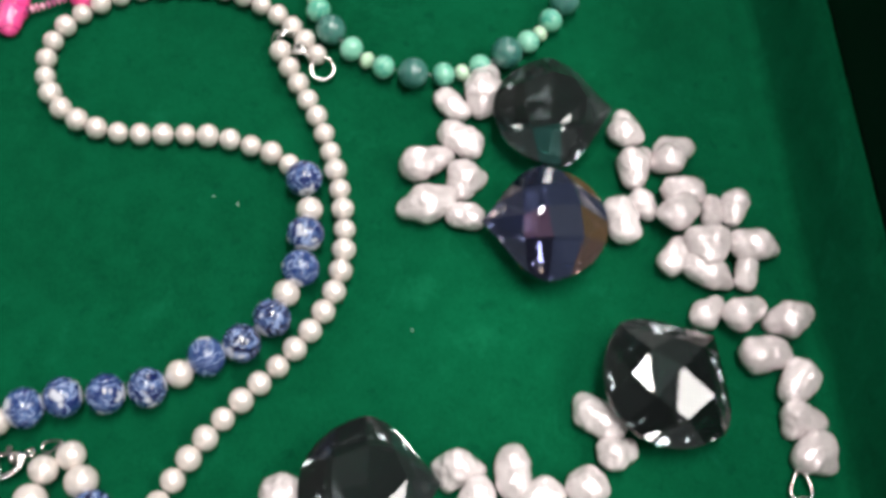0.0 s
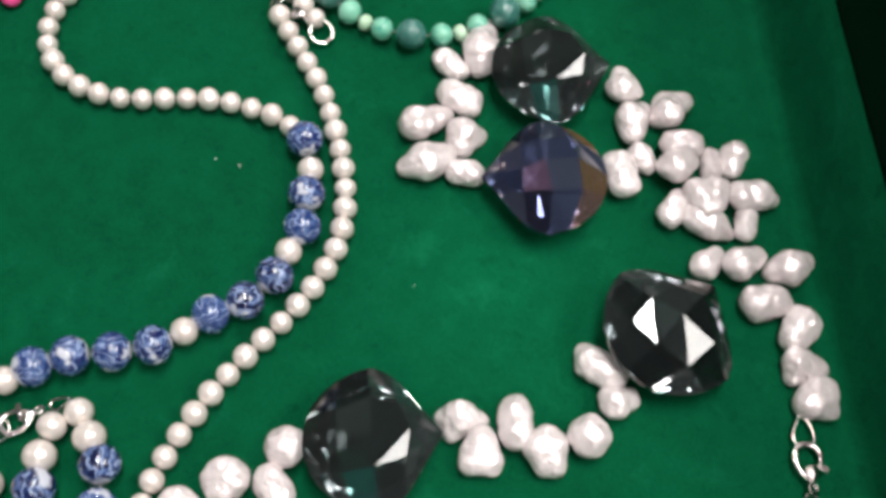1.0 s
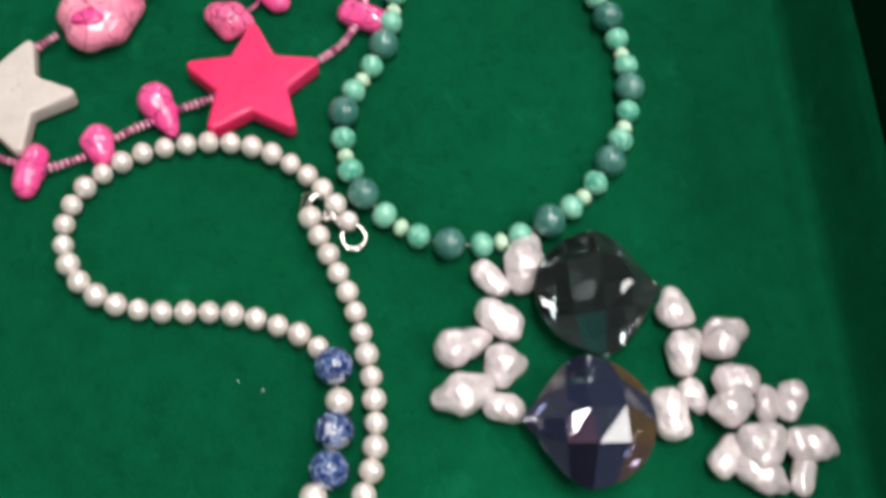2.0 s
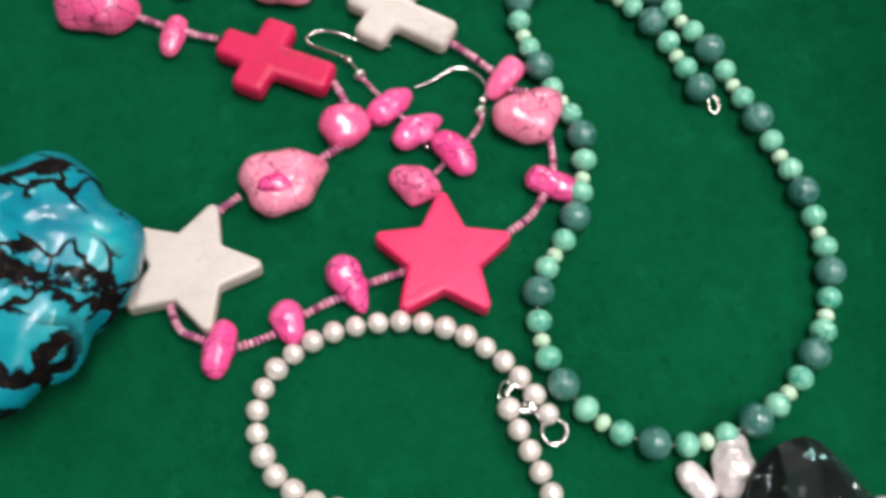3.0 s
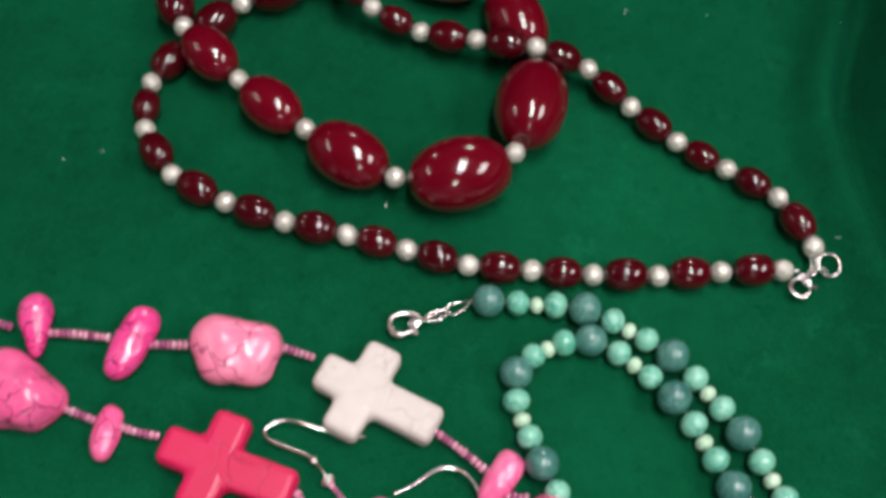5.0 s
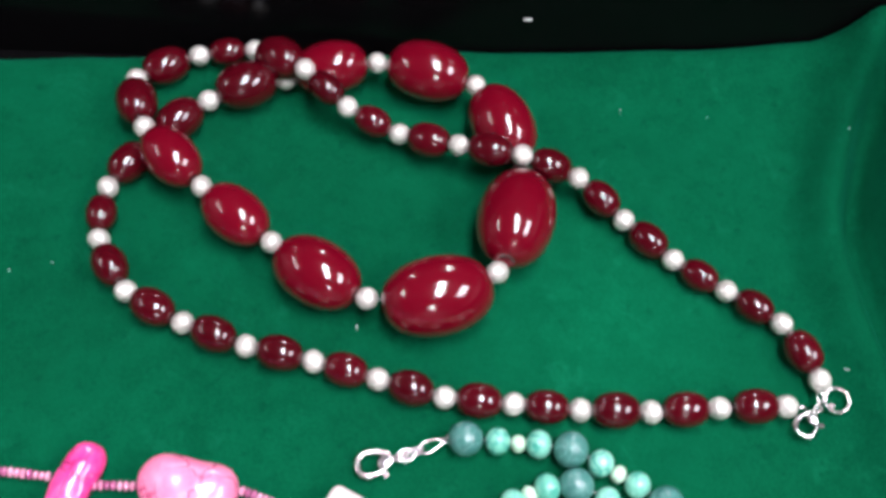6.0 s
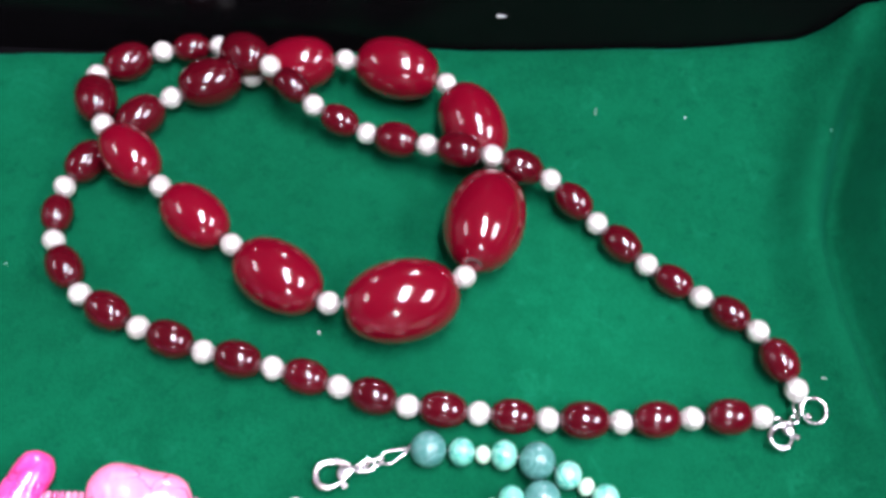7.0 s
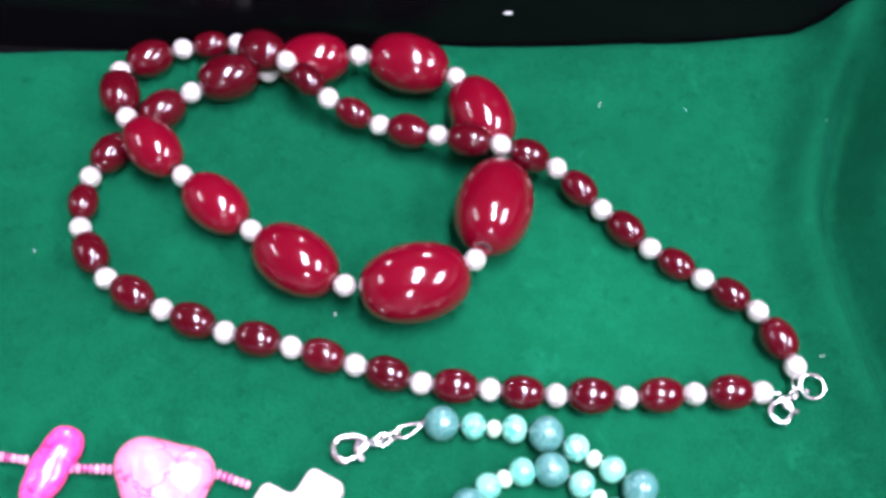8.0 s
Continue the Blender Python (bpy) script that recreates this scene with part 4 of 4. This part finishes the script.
baroque_pearl(89, 0, (136.1, -43, 4.2), (139.4, -41.8, 2.8))
baroque_pearl(90, 0, (128.5, -51.2, 5.1))
baroque_pearl(91, 0, (118.6, -52.5, 4.4), (118.9, -56.6, 3.7), (117.2, -53.2, 4.4))
baroque_pearl(92, 0, (111.7, -44, 4), (111.6, -49.5, 4.2))
baroque_pearl(93, 0, (103.1, -51.1, 3.7), (100.6, -55.3, 3.1), (105.1, -55.9, 3.1))
baroque_pearl(94, 0, (98.6, -44.8, 4), (102.6, -45.4, 2.3), (95.3, -44.6, 2.5), (96.5, -47.4, 2.5))
baroque_pearl(95, 0, (57.7, -50.3, 4.9))
baroque_pearl(96, 0, (43.4, -57.3, 5), (44.3, -57, 5))
baroque_pearl(97, 0, (53.9, -58.1, 4), (55.8, -61.4, 4))
baroque_pearl(98, 0, (33.3, -63.2, 4.6), (35.5, -65.2, 4.6))
baroque_pearl(99, 0, (44.9, -66.2, 4.2), (48.1, -67.4, 3.5))


def crystal_mesh(name, material, seed, length=32.5, width=34.0, depth=16.0, cells=4):
    """A pear-shaped cushion, its drilled tip on the x axis, cut in a checkerboard of flat facets on both faces."""
    rr = random.Random(seed)
    jig = {}

    def place(i, j, side):
        if (i, j, side) not in jig:
            inner = 0 < i < cells and 0 < j < cells and i == int(i) and j == int(j)
            jig[i, j, side] = (rr.uniform(-0.07, 0.07), rr.uniform(-0.07, 0.07)) if inner else (0, 0)
        u, v = -1 + 2 * i / cells + jig[i, j, side][0], -1 + 2 * j / cells + jig[i, j, side][1]
        x, y = u * math.sqrt(1 - v * v / 2), v * math.sqrt(1 - u * u / 2)
        a, r = math.atan2(y, x) + 0.22 * side * (1 - math.hypot(x, y)), math.hypot(x, y)
        p = 1.95 - 0.85 * ((1 + math.cos(a)) / 2) ** 1.2
        edge = (abs(math.cos(a)) ** p + abs(math.sin(a)) ** p) ** (-1 / p)
        h = 0.6 + (depth / 2 - 0.6) * max(0.0, 1 - r ** 2.2) ** 0.8
        return Vector((r * math.cos(a) * edge * length / 2, r * math.sin(a) * edge * width / 2, side * h)) * MM

    verts, faces = [], []

    def facet(*points):
        faces.append(tuple(range(len(verts), len(verts) + len(points))))
        verts.extend(points)

    for side in (1, -1):
        for i in range(cells):
            for j in range(cells):
                corners, q = ((i, j), (i + 1, j), (i + 1, j + 1), (i, j + 1)), []
                for (a, b), (c, d) in zip(corners, corners[1:] + corners[:1]):
                    q.append(place(a, b, side))
                    if (a == c and a in (0, cells)) or (b == d and b in (0, cells)):
                        q.extend(place(a + (c - a) * k / 4, b + (d - b) * k / 4, side) for k in (1, 2, 3))
                facet(*(q if side > 0 else reversed(q)))
    rim = [(i, 0) for i in range(cells)] + [(cells, j) for j in range(cells)] + [(i, cells) for i in range(cells, 0, -1)] + [(0, j) for j in range(cells, 0, -1)]
    for (a, b), (c, d) in zip(rim, rim[1:] + rim[:1]):
        for k in range(4):
            e, f = (a + (c - a) * k / 4, b + (d - b) * k / 4), (a + (c - a) * (k + 1) / 4, b + (d - b) * (k + 1) / 4)
            facet(place(*e, 1), place(*e, -1), place(*f, -1), place(*f, 1))
    bm = bmesh.new()
    for f in faces:
        bm.faces.new([bm.verts.new(verts[k]) for k in f])
    bmesh.ops.remove_doubles(bm, verts=bm.verts[:], dist=0.00001)
    me = from_bm(name, bm, material, False)
    # Random tint for each facet, standing in for reflections inside the glass.
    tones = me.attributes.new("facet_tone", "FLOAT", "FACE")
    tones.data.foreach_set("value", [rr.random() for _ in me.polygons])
    return me


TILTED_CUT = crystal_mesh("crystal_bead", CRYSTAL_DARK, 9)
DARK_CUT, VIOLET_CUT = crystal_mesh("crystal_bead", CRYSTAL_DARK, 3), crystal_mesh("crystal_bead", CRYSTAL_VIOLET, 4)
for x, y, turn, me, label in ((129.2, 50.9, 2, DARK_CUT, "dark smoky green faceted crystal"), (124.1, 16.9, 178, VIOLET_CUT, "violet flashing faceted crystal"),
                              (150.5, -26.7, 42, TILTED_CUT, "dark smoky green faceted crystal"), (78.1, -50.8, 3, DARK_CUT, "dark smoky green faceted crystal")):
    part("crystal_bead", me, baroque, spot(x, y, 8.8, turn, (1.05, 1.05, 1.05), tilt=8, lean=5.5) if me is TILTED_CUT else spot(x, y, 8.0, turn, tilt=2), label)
wire_loop(baroque, (180.6, -47.0), (179.8, -55.5), 2.2, 2.5, 0.45)
lobster(baroque, (180.3, -54.4), (179.6, -66.2), 2.4)
for k in range(6):
    jump_ring(baroque, 179.1 + 0.6 * (k % 2), -69.1 - 4.2 * k, 1.4, 2.7, 1.7, 88, 8 + 60 * (k % 2), 0.45)

# ---- lint on the felt and on the wall ----
rng = random.Random(8)
FLECKS = [(25.5, 257.2), (-67.7, 271.6), (100.5, 330.4), (-57.1, 274.6), (154.8, 248.7)] + [(101.1, 331.8), (126.8, 330.0), (166.5, 323.0), (25.3, 258.1), (154.2, 248.6)] + [(38.2, 30.8), (44.5, 28.0), (89.1, -8.6)]
for x, y in FLECKS:
    a = rng.uniform(0, 6.28)
    n = rng.uniform(0.18, 0.5)
    fleck = tube_mesh("lint_fleck", [(0, 0, 0), (n * math.cos(a), n * math.sin(a), 0.15), (n * 1.7 * math.cos(a + 0.5), n * 1.7 * math.sin(a + 0.5), 0)], 0.13, LINT, 5)
    tagged(new("lint_fleck", fleck), "tiny pale fleck of lint on the green felt", "lint", "lint flecks").location = (x * MM, y * MM, (felt_height(x, y) + 0.15) * MM)
on_wall = tube_mesh("lint_fleck", [(-1.2, 0, 0), (0, -0.2, 0.2), (1.3, 0, 0)], 0.3, LINT, 6)
tagged(new("lint_fleck", on_wall), "pale fleck of lint on the black tray wall", "lint", "lint flecks").location = (0.072, (BACK - 0.2) * MM, 0.0145)
